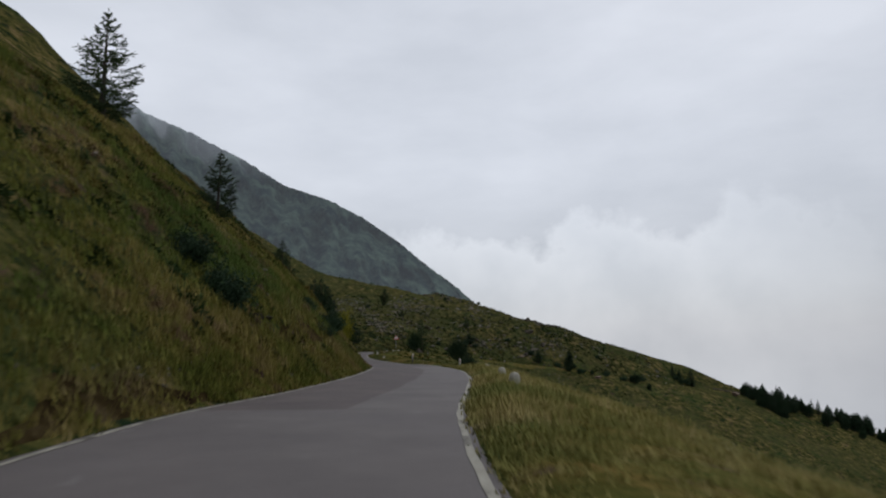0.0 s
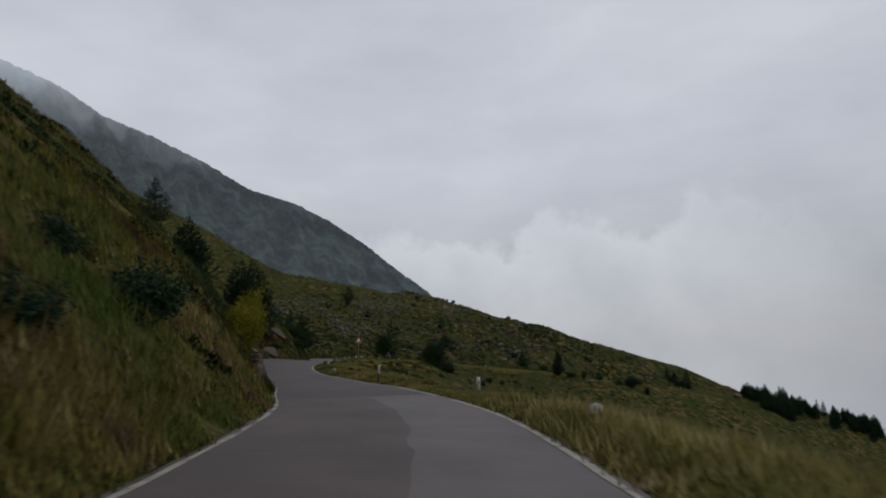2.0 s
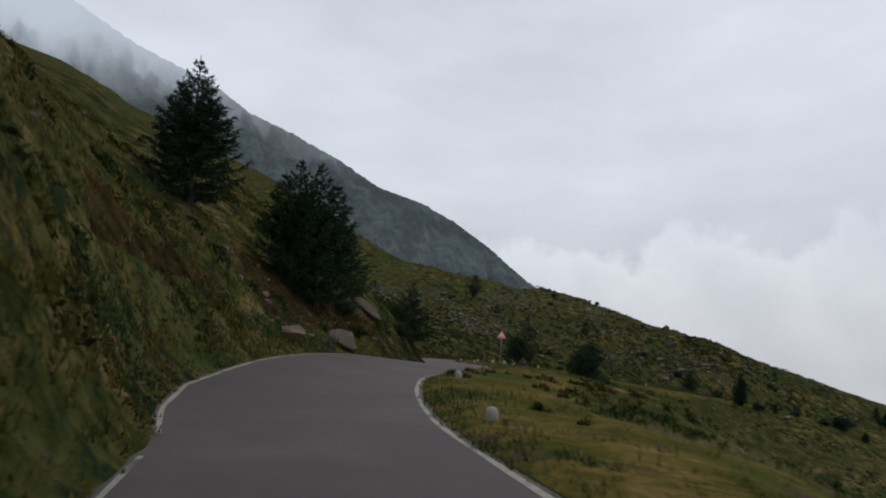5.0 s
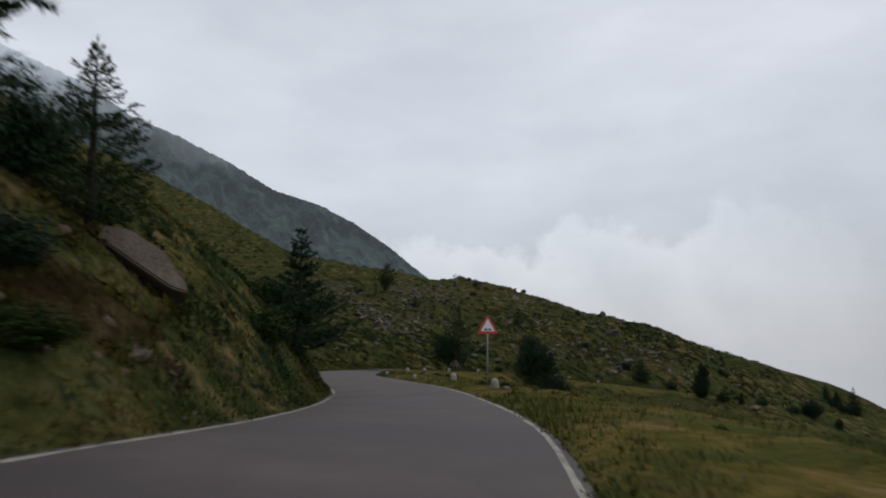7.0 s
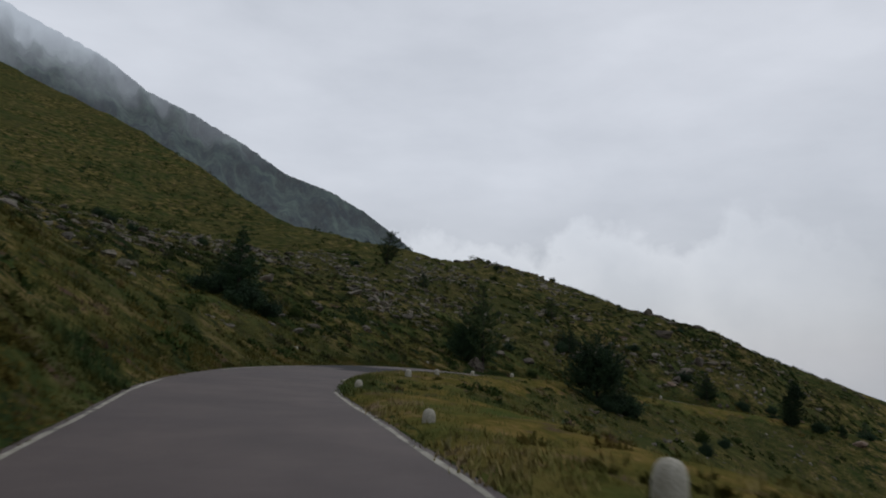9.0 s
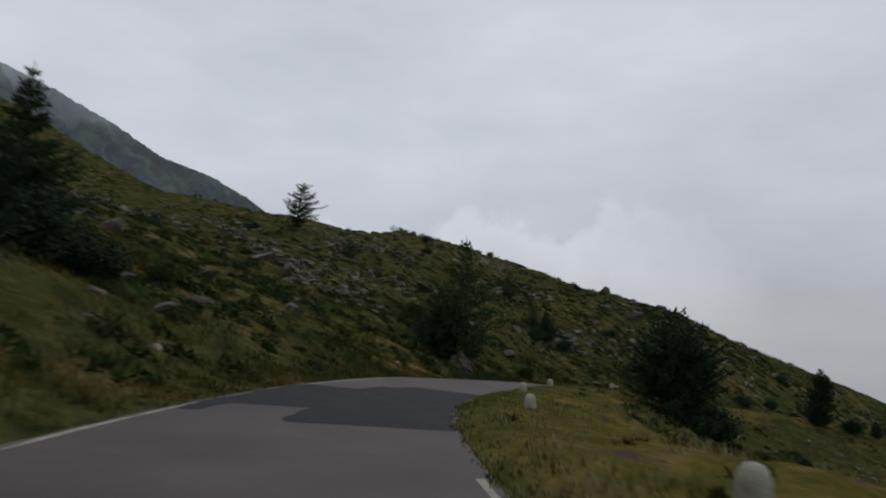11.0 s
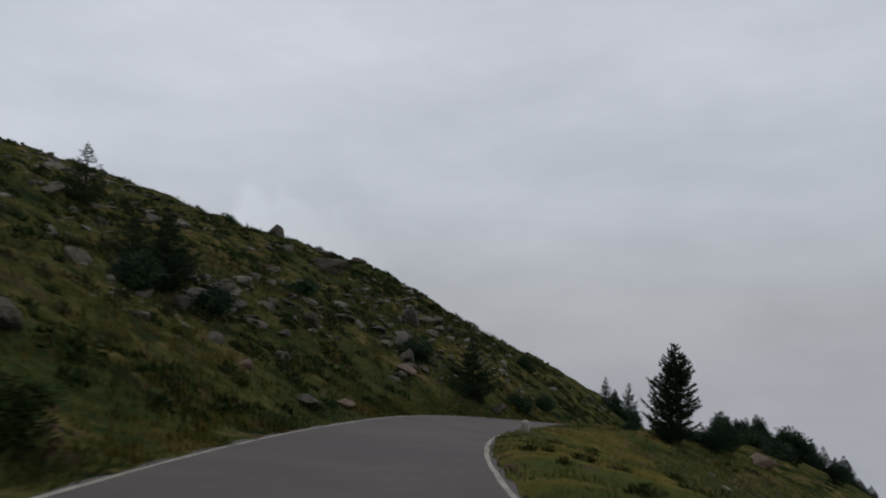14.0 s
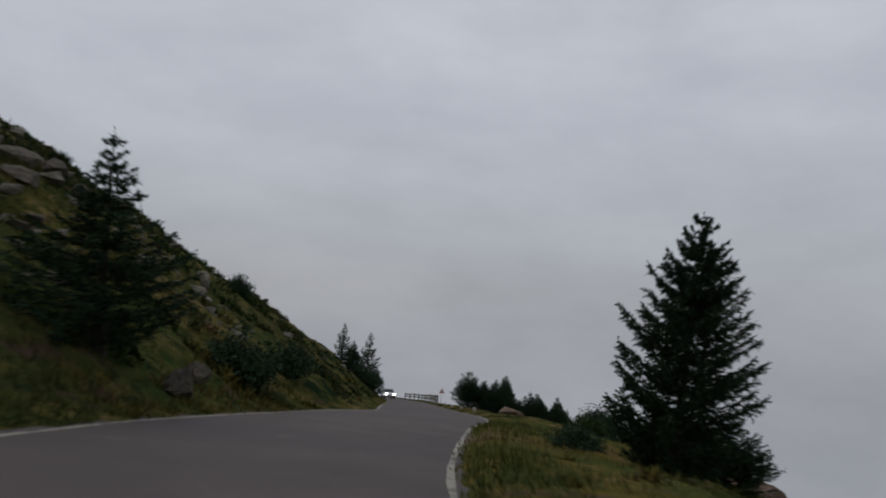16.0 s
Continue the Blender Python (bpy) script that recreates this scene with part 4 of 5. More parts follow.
FLAT = "flat grey-brown rock shelf lying in the sloping turf"
GREY = "grey weathered boulder half sunk in the turf"
BOULDERS = [(-3.1, 182.6, 1.2, 0.65, 1.2, 60, -30, "cracked brownish-grey boulder leaning at the foot of a larch", 10, 0.3), (4.3, 196.7, 1.0, 0.7, 0.6, 40, 20, GREY, 1, 0.35), (39.6, 225.2, 1.3, 0.9, 0.7, 10, 15, GREY, 2, 0.35), (33.0, 220.3, 1.7, 0.9, 0.45, 35, 22, FLAT, 1, 0.38), (28.2, 213.2, 1.1, 0.7, 0.45, 20, 20, "rust-brown rock in the bank", 6, 0.35),
            (41.8, 226.4, 1.1, 0.9, 0.6, 70, 15, GREY, 3, 0.35), (36.4, 223.3, 1.7, 1.3, 1.0, 50, 25, GREY, 4, 0.35), (-13.8, 174.2, 0.7, 0.45, 0.4, 10, 25, GREY, 5, 0.4), (-17.3, 165.4, 0.7, 0.4, 0.25, 30, 25, GREY, 1, 0.4),
            (-14.0, 176.3, 1.0, 0.6, 0.45, 80, 20, GREY, 2, 0.42), (34.5, 243.4, 1.6, 1.3, 1.3, 15, 10, "domed grey crag on the skyline", 3, 0.4), (32.6, 230.4, 2.6, 1.2, 0.8, -20, 12, "long grey crag on the skyline", 4, 0.42), (44, 242.6, 1.5, 1.2, 0.7, 60, 5, GREY, 0, 0.4),
            (2.1, 263.0, 1.2, 1.0, 0.8, 0, 0, "square grey rock on the skyline", 1, 0.35), (-1.8, 264.2, 1.4, 1.0, 0.8, 40, 0, "square grey rock on the skyline", 2, 0.35), (34.9, 212.1, 0.55, 0.5, 0.6, 30, 0, GREY, 5, 0.3), (36.6, 213.2, 0.6, 0.5, 0.4, 80, 0, GREY, 3, 0.3),
            (25.6, 211.0, 0.9, 0.6, 0.35, 10, 20, GREY, 0, 0.4), (29.9, 215.2, 1.3, 0.9, 0.75, 40, 22, GREY, 3, 0.35), (28.6, 213.8, 1.0, 0.5, 0.35, 20, 22, GREY, 1, 0.35), (31.0, 215.0, 1.0, 0.6, 0.4, 60, 22, GREY, 5, 0.35),
            (22.0, 214.0, 1.1, 0.7, 0.45, 100, 22, GREY, 4, 0.4), (16.0, 206.0, 0.9, 0.6, 0.35, 20, 22, GREY, 5, 0.4), (0.5, 193.5, 1.0, 0.6, 0.4, 60, 22, GREY, 1, 0.4), (-8.5, 188.6, 0.9, 0.6, 0.4, 30, 20, GREY, 2, 0.4), (-19.5, 181.0, 1.2, 0.8, 0.5, 75, 20, GREY, 0, 0.4), (99.8, 226.0, 1.8, 1.5, 1.3, 20, 0, "reddish boulder beside the far bend", 6, 0.2),
            (48.6, 201.0, 1.6, 1.2, 0.6, 20, 0, "brown earthy mound of rock below the road", 7, 0.35), (17.6, 203.4, 0.7, 0.4, 0.3, 20, 10, "rust-brown rock in the bank", 6, 0.35), (14.6, 201.2, 0.9, 0.6, 0.4, 70, 20, GREY, 2, 0.35),
            (13.7, 209.7, 0.9, 0.7, 0.5, 35, 26, GREY, 1, 0.35), (12.2, 206.9, 0.8, 0.6, 0.35, 25, 26, GREY, 4, 0.4), (16.6, 212.0, 1.2, 0.8, 0.35, 28, 28, FLAT, 2, 0.4), (18.7, 213.1, 1.3, 0.8, 0.4, 40, 26, FLAT, 5, 0.4),
            (17.3, 210.7, 1.0, 0.7, 0.3, 20, 28, FLAT, 0, 0.4), (18.5, 210.2, 0.7, 0.5, 0.3, 35, 26, FLAT, 3, 0.4), (13.0, 202.5, 0.45, 0.3, 0.25, 45, 30, "rust-brown rock in the bank", 7, 0.35), (31.9, 218.8, 0.9, 0.6, 0.4, 20, 26, GREY, 1, 0.4),
            (37.5, 221.9, 1.1, 0.8, 0.45, 30, 26, GREY, 5, 0.4), (27.1, 212.4, 0.8, 0.45, 0.3, 30, 24, FLAT, 2, 0.4), (20.5, 218.4, 1.0, 0.7, 0.35, 30, 26, FLAT, 4, 0.4), (24.0, 217.5, 0.9, 0.7, 0.35, 15, 26, FLAT, 0, 0.4), (20.8, 213.8, 0.8, 0.6, 0.3, 45, 26, FLAT, 3, 0.4)]
for x, y, sx, sy, sz, turn, tilt, label, k, sink in BOULDERS:
    boulder(x, y, sx, sy, sz, turn, tilt, label, (ROCKS + RUSTY + SLABS + [CRACKED])[k], sink)


def outcrop(x, y, layers, seed, label):
    """Slaty layers stepping out of the bank, each a sheet of its own."""
    rnd = random.Random(seed)
    root = tagged(new("rock_outcrop"), label, "rock", "boulders on the slope")
    root.matrix_basis = pose(x, y, ground_at(x, y))
    for k in range(layers):
        u, v = rnd.uniform(-0.55, 0.55), (k / layers - 0.5) * 0.9
        px, py = x - v, y + u + 0.3 * v
        ob = new("layer", ROCKS[rnd.randrange(6)])
        ob.parent = root
        ob.matrix_basis = pose(px - x, py - y, ground_at(px, py) - ground_at(x, y) + 0.01, rnd.uniform(-8, 8), rnd.uniform(8, 30), 80 + rnd.uniform(-18, 18)) @ Matrix.Diagonal((rnd.uniform(0.28, 0.55), rnd.uniform(0.18, 0.30), rnd.uniform(0.05, 0.11), 1))


outcrop(-6.15, 25.0, 9, 3, "dark slaty outcrop breaking through the steep turf bank")
outcrop(-6.9, 27.8, 5, 4, "small brown slaty outcrop in the turf bank")
boulder(-4.1, 23.1, 0.14, 0.10, 0.08, 20, 10, "small pale stone at the foot of the bank", PALE, 0.3)
boulder(-13.0, 83.2, 0.75, 0.5, 0.6, 15, 0, "rust-brown block lying on the verge", RUSTY[0], 0.3)
boulder(-12.4, 86.9, 0.35, 0.25, 0.45, 15, 0, "small grey stone beside a slab", ROCKS[3], 0.3)


def slab(x, y, z, outline, thick, turn, tilt, label):
    """A split flat rock: an outline of (across, up) with thickness, leaning back on the bank."""
    bm = bmesh.new()
    fr = [bm.verts.new((u, 0.0, v)) for u, v in outline]
    bk = [bm.verts.new((u * 0.96, thick, v * 0.94)) for u, v in outline]
    bm.faces.new(fr)
    bm.faces.new(bk[::-1])
    for k in range(len(fr)):
        j = (k + 1) % len(fr)
        bm.faces.new((fr[k], bk[k], bk[j], fr[j]))
    bmesh.ops.bevel(bm, geom=bm.edges[:], offset=0.035, segments=2, affect="EDGES")
    bmesh.ops.subdivide_edges(bm, edges=bm.edges[:], cuts=2, use_grid_fill=True)
    bmesh.ops.triangulate(bm, faces=bm.faces[:])
    for v in bm.verts:
        v.co += Vector((0, 0.05, 0.02)) * noise.fractal(v.co * 2.2, 1.0, 2.0, 3)
    bmesh.ops.recalc_face_normals(bm, faces=bm.faces[:])
    ob = part("boulder", bm, M_SLAB)
    ob.matrix_basis = pose(x, y, z, tilt, 0, turn)
    return tagged(ob, label, "rock", "boulders on the slope")


slab(-12.2, 88.2, ground_at(-12.2, 88.2) + 0.28, [(-0.72, 0.22), (0.5, -0.30), (0.66, -0.24), (0.45, 0.55), (-0.05, 0.72), (-0.62, 0.66)], 0.5, 24, -22, "pale brown pentagonal slab leaning on the road bank")
slab(-13.05, 96.8, ground_at(-13.2, 97.0) + 0.28, [(-0.8, 0.5), (0.45, -0.5), (0.75, -0.62), (0.74, -0.4), (0.35, 0.28), (-0.25, 0.75), (-0.72, 0.8)], 0.6, 26, -24, "long pale brown slab slanting down the bank")
boulder(-8.1, 175.6, 0.26, 0.2, 0.2, 0, 0, "small white stone in the grass", PALE, 0.2)
outcrop(-7.6, 50.3, 8, 5, "brown slaty outcrop breaking through the steep turf bank")
outcrop(-8.8, 52.2, 6, 6, "small brown slaty outcrop in the turf bank")
boulder(-16.6, 156.0, 0.22, 0.16, 0.14, 20, 0, "small white stone in the grass", PALE, 0.2)
boulder(-5.52, 48.4, 0.16, 0.12, 0.10, 30, 0, "small white stone in the grass", PALE, 0.2)
boulder(-5, 108.2, 0.35, 0.3, 0.15, 30, 0, "flat reddish stone at the foot of a sign", RUSTY[1], 0.3)


def scatter(name, count, place, size, mesh_seeds, mat, label, category, seed, flat=0.6):
    """Many small stones as one mesh. place(rnd) gives x, y."""
    rnd = random.Random(seed)
    shapes = []
    for k in mesh_seeds:
        me = rock_mesh("tmp", k, mat, 2, 9, 0.42)
        shapes.append((np.array([v.co[:] for v in me.vertices]), np.array([p.vertices[:] for p in me.polygons])))
        bpy.data.meshes.remove(me)
    spots = [place(rnd) for _ in range(count)]
    zs = ground([p[0] for p in spots], [p[1] for p in spots])
    verts, faces, at = [], [], 0
    for (x, y), z in zip(spots, zs):
        v, f = shapes[rnd.randrange(len(shapes))]
        r = size[0] + (size[1] - size[0]) * rnd.random() ** 3.2
        m = np.array(Euler((rnd.uniform(-0.5, 0.5), rnd.uniform(-0.5, 0.5), rnd.uniform(0, 6.28))).to_matrix())
        w = (v * np.array([r * rnd.uniform(0.7, 1.4), r, r * flat * rnd.uniform(0.7, 1.2)])) @ m.T
        verts.append(w + np.array([x, y, z - 0.30 * r * flat]))
        faces.append(f + at)
        at += len(v)
    ob = mesh_object(name, np.vstack(verts), np.vstack(faces), mat, smooth=False)
    return tagged(ob, label, category, kind="stuff")


def on_spur(rnd):
    while True:
        s, d = rnd.uniform(150, 285), rnd.uniform(6, 62)
        x, y = road_point(s, d)
        if s < 205 and d < 13 and rnd.random() < 0.8:
            continue
        if s > 205 and d < 34 and rnd.random() < 0.65:
            continue
        if noise.noise((x * 0.07, y * 0.07, 2.0)) + 0.35 * noise.noise((x * 0.25, y * 0.25, 5.0)) + (d - 30) * 0.004 > rnd.uniform(-0.15, 0.50):
            return x, y


def on_ledge(rnd):
    while True:
        s, d = rnd.uniform(150, 262), rnd.uniform(10, 46)
        x, y = road_point(s, d)
        if s < 210 and d < 19 or s > 234 and rnd.random() < 0.6:
            continue
        if noise.noise((x * 0.11, y * 0.11, 6.0)) + 0.5 * math.sin(d * 0.62 + 1.5 * noise.noise((s * 0.06, 0.0, 3.0))) > rnd.uniform(0.1, 0.8):
            return x, y


def on_stream(rnd):
    """A narrow run of stones slanting down the spur."""
    u = rnd.random()
    x, y = -12.6 - 16 * u, 189.5 + 50 * u
    w = 1.0 + 2.2 * u
    return x + rnd.gauss(0, w), y + rnd.gauss(0, w)


def on_shelf(rnd):
    while True:
        s, d = rnd.uniform(207, 246), rnd.uniform(7.5, 19)
        x, y = road_point(s, d)
        if noise.noise((x * 0.16, y * 0.16, 4.0)) + 0.4 * noise.noise((x * 0.5, y * 0.5, 1.0)) > rnd.uniform(-0.05, 0.45):
            return x, y


def below_road(rnd):
    while True:
        s, d = rnd.uniform(128, 232), -rnd.uniform(10, 46)
        x, y = road_point(s, d)
        if noise.noise((x * 0.09, y * 0.09, 8.0)) > rnd.uniform(-0.1, 0.6):
            return x, y


def on_bank(rnd):
    s = rnd.uniform(-5, 150)
    return road_point(s, left_half(s) + rnd.uniform(1.2, 14))


def at_shoulder(rnd):
    s = rnd.choice((rnd.uniform(6, 26), rnd.uniform(6, 26), rnd.uniform(26, 110)))
    return road_point(s, left_half(s) + rnd.uniform(0.25, 1.3))


scatter("scree", 7600, on_spur, (0.10, 0.80), (70, 71, 72, 73), M_SCREE, "grey lichened scree scattered over the turf of the spur", "scree", 5, 0.5)
scatter("scree", 620, on_ledge, (0.35, 1.15), (86, 87, 88, 89), M_SCREE, "grey-brown angular blocks lying in bands over the spur", "scree", 15, 0.45)
scatter("scree", 520, on_stream, (0.15, 0.85), (94, 95, 96), M_SCREE, "run of pale grey stones slanting down the spur", "scree", 18, 0.5)
scatter("scree", 330, on_shelf, (0.12, 0.60), (90, 91, 92, 93), M_SCREE, "flat brown-grey rocks in bands across the slope", "scree", 12, 0.34)
scatter("scree", 500, below_road, (0.10, 0.5), (74, 75, 76), M_SCREE, "grey scree on the slope below the road", "scree", 6, 0.5)
def on_slip(rnd):
    s = rnd.uniform(84, 97)
    return road_point(s, left_half(s) + rnd.uniform(0.9, 5.0))


scatter("slip_stones", 240, on_slip, (0.03, 0.30), (83, 84, 85), M_RUST, "broken brown stones in a slipped part of the bank", "stones", 9, 0.7)
scatter("bank_stones", 260, on_bank, (0.04, 0.22), (77, 78, 79), M_SCREE, "small brown-grey stones showing through the bank", "stones", 7)
scatter("rubble", 420, at_shoulder, (0.02, 0.11), (80, 81, 82), M_SCREE, "loose rubble on the shoulder of the road", "rubble", 8)


# ---- roadside stones, posts and signs ----
def guard_stone():
    root = new("guard_stone", None)
    tagged(root, "whitewashed rounded stone marker with black band on the verge", "marker stone", "marker stones along the verge")
    bm = bmesh.new()
    lathe(bm, [(0.155, -0.25), (0.155, 0.28), (0.149, 0.38), (0.126, 0.46), (0.080, 0.515), (0.025, 0.53)], 16)
    part("stone", bm, M_WHITE, root, smooth=True)
    bm = bmesh.new()
    for k in range(6):
        a, b = 2 * math.pi * k / 16, 2 * math.pi * (k + 1) / 16
        hi = 0.19 + 0.012 * math.sin(k * 2.1)
        q = [(0.158 * math.cos(t), 0.158 * math.sin(t), z) for t, z in ((a, 0.10), (b, 0.10), (b, hi), (a, hi))]
        bm.faces.new([bm.verts.new(p) for p in q])
    part("black_band", bm, M_BLACK, root, "flaking black painted band")
    bm = bmesh.new()
    lathe(bm, [(0.21, -0.28), (0.205, 0.03), (0.17, 0.055)], 9)
    part("footing", bm, M_CONCRETE, root, "crumbling concrete footing", smooth=True)
    return root


first_stone = guard_stone()
STONES = [(2.17, 17.97), (1.55, 6.3), (2.76, 26.6), (2.95, 36.2), (-5.15, 109.45), (-6.05, 78.7), (-4.8, 69.2), (-9.1, 143.2), (-7.6, 153.9), (-4.85, 163.3), (-0.6, 171.8), (7.65, 182.4), (20.9, 196.8), (-6.3, 117.3)]
turns = random.Random(4)
for k, (x, y) in enumerate(STONES):
    ob = first_stone if k == 0 else copy_thing(first_stone, pose(0, 0, 0))
    i, d, _ = along(np.array([x]), np.array([y]))
    s, d = float(DIST[i[0]]), min(float(d[0]), -HALF - 0.35)
    px, py = road_point(s, d)
    ob.matrix_basis = pose(px, py, ground_at(px, py) - {1: 0.50, 5: 0.14, 6: 0.16, 10: 0.16, 12: 0.0}.get(k, 0.09), turns.uniform(-4, 4), turns.uniform(-4, 4), turns.uniform(0, 360)) @ Matrix.Diagonal((0.78, 0.78, 0.78, 1) if k in (5, 6) else (1, 1, 1, 1))
for s in (124.5, 133.5, 258, 266, 274, 282):
    px, py = road_point(s, -HALF - 0.5)
    copy_thing(first_stone, pose(px, py, ground_at(px, py) - 0.12, turns.uniform(-4, 4), turns.uniform(-4, 4), turns.uniform(0, 360)) @ Matrix.Diagonal((0.75, 0.75, 0.7, 1)))


def delineator():
    root = new("delineator_post", None)
    tagged(root, "white plastic delineator post with a black foot and red reflector", "road post", "delineator posts on the verge")
    bm = bmesh.new()
    lathe(bm, [(0.058, 0.46), (0.058, 0.80), (0.05, 0.84), (0.02, 0.855)], 12)
    part("post", bm, M_POST, root, smooth=True)
    bm = bmesh.new()
    lathe(bm, [(0.060, -0.2), (0.060, 0.459)], 12)
    part("foot", bm, M_BLACK, root, "black lower sleeve", smooth=True)
    bm = bmesh.new()
    box(bm, -0.02, 0.02, -0.064, -0.056, 0.64, 0.75)
    part("reflector", bm, M_RED, root, "red reflector")
    return root


post = delineator()
post.matrix_basis = pose(1.93, 45.8, ground_at(1.93, 45.8) - 0.33, 0, 1, 8)
copy_thing(post, pose(-1.52, 57.2, ground_at(-1.52, 57.2) - 0.06, 0, 4, 20))


def triangle(bm, side, y, thick, corner, lift=0.0):
    """Upright triangular plate with rounded corners, its face towards -y, base at z = lift."""
    h = side * 0.8660
    pts = []
    for cx, cz, a0 in ((-side / 2 + corner * 1.732, lift + corner, 210), (side / 2 - corner * 1.732, lift + corner, 330), (0, lift + h - 2 * corner, 90)):
        for k in range(5):
            a = radians(a0 - 60 + 30 * k)
            pts.append((cx + corner * math.cos(a), cz + corner * math.sin(a)))
    fr = [bm.verts.new((x, y, z)) for x, z in pts]
    bk = [bm.verts.new((x, y + thick, z)) for x, z in pts]
    bm.faces.new(fr)
    bm.faces.new(bk[::-1])
    n = len(pts)
    for k in range(n):
        bm.faces.new((fr[k], bk[k], bk[(k + 1) % n], fr[(k + 1) % n]))


def warning_sign(label, symbol=True, pole=1.75):
    root = new("warning_sign", None)
    tagged(root, label, "road sign")
    bm = bmesh.new()
    lathe(bm, [(0.023, -0.4), (0.023, pole + 0.55)], 10)
    part("pole", bm, M_STEEL, root, "galvanised steel pole", smooth=True)
    bm = bmesh.new()
    triangle(bm, 0.80, -0.052, 0.018, 0.035, pole)
    plate = part("plate", bm, M_RED if symbol else M_SIGNBACK, root, "red-bordered triangular plate")
    if symbol:
        bm = bmesh.new()
        triangle(bm, 0.53, -0.056, 0.003, 0.012, pole + 0.085)
        part("white_field", bm, M_SIGNWHITE, plate, "white inner field")
        bm = bmesh.new()
        top = [(-0.15 + 0.30 * k / 24, 0.028 + 0.048 * math.sin(2 * math.pi * k / 24) ** 2) for k in range(25)]
        f = [bm.verts.new((x, -0.059, pole + 0.115 + z)) for x, z in top]
        b = [bm.verts.new((x, -0.059, pole + 0.115)) for x, z in top]
        for k in range(24):
            bm.faces.new((b[k], b[k + 1], f[k + 1], f[k]))
        part("symbol", bm, M_BLACK, plate, "black uneven-road symbol")
    bm = bmesh.new()
    box(bm, -0.05, 0.05, -0.034, 0.034, pole + 0.20, pole + 0.24)
    part("clamp", bm, M_STEEL, root)
    return root


sign = warning_sign("red-bordered uneven-road warning sign on a steel pole", True, 2.03)
sign.matrix_basis = pose(-5.5, 109.1, ground_at(-5.5, 109.1), 0, 1, 8)
far_sign = warning_sign("triangular warning sign on a steel pole beside the far bend", True, 1.6)
far_sign.matrix_basis = pose(114.1, 241.2, ground_at(114.1, 241.2), 0, 3, -58)


def stake():
    bm = bmesh.new()
    lathe(bm, [(0.028, -0.3), (0.026, 0.4), (0.02, 0.8), (0.008, 0.86)], 7)
    ob = part("wooden_stake", bm, M_WOOD, smooth=True)
    ob.matrix_basis = pose(-5.55, 82.6, ground_at(-5.55, 82.6), 0, 7, 0)
    return tagged(ob, "thin weathered wooden stake leaning in the grass", "stake")


stake()


# ---- timber guard rail at the far crest ----
def guard_rail():
    root = new("timber_guard_rail", None)
    tagged(root, "weathered timber guard rail with posts along the far crest", "guard rail")
    spots = []
    for k in range(12):
        x, y = road_point(296 + 3.4 * k, -HALF - 0.6)
        spots.append(Vector((x, y, ground_at(x, y))))
    for p in spots:
        bm = bmesh.new()
        lathe(bm, [(0.09, -0.4), (0.085, 0.92), (0.06, 0.97)], 8)
        part("post", bm, M_TIMBER, root).location = p
    for z in (0.45, 0.80):
        for p, q in zip(spots, spots[1:]):
            bm = bmesh.new()
            d = q - p
            box(bm, 0, d.length - 0.006, -0.035, 0.035, -0.08, 0.08)
            ob = part("rail", bm, M_TIMBER, root)
            ob.matrix_basis = Matrix.Translation(p + Vector((0, 0, z))) @ d.to_track_quat("X", "Z").to_matrix().to_4x4()
    return root


guard_rail()


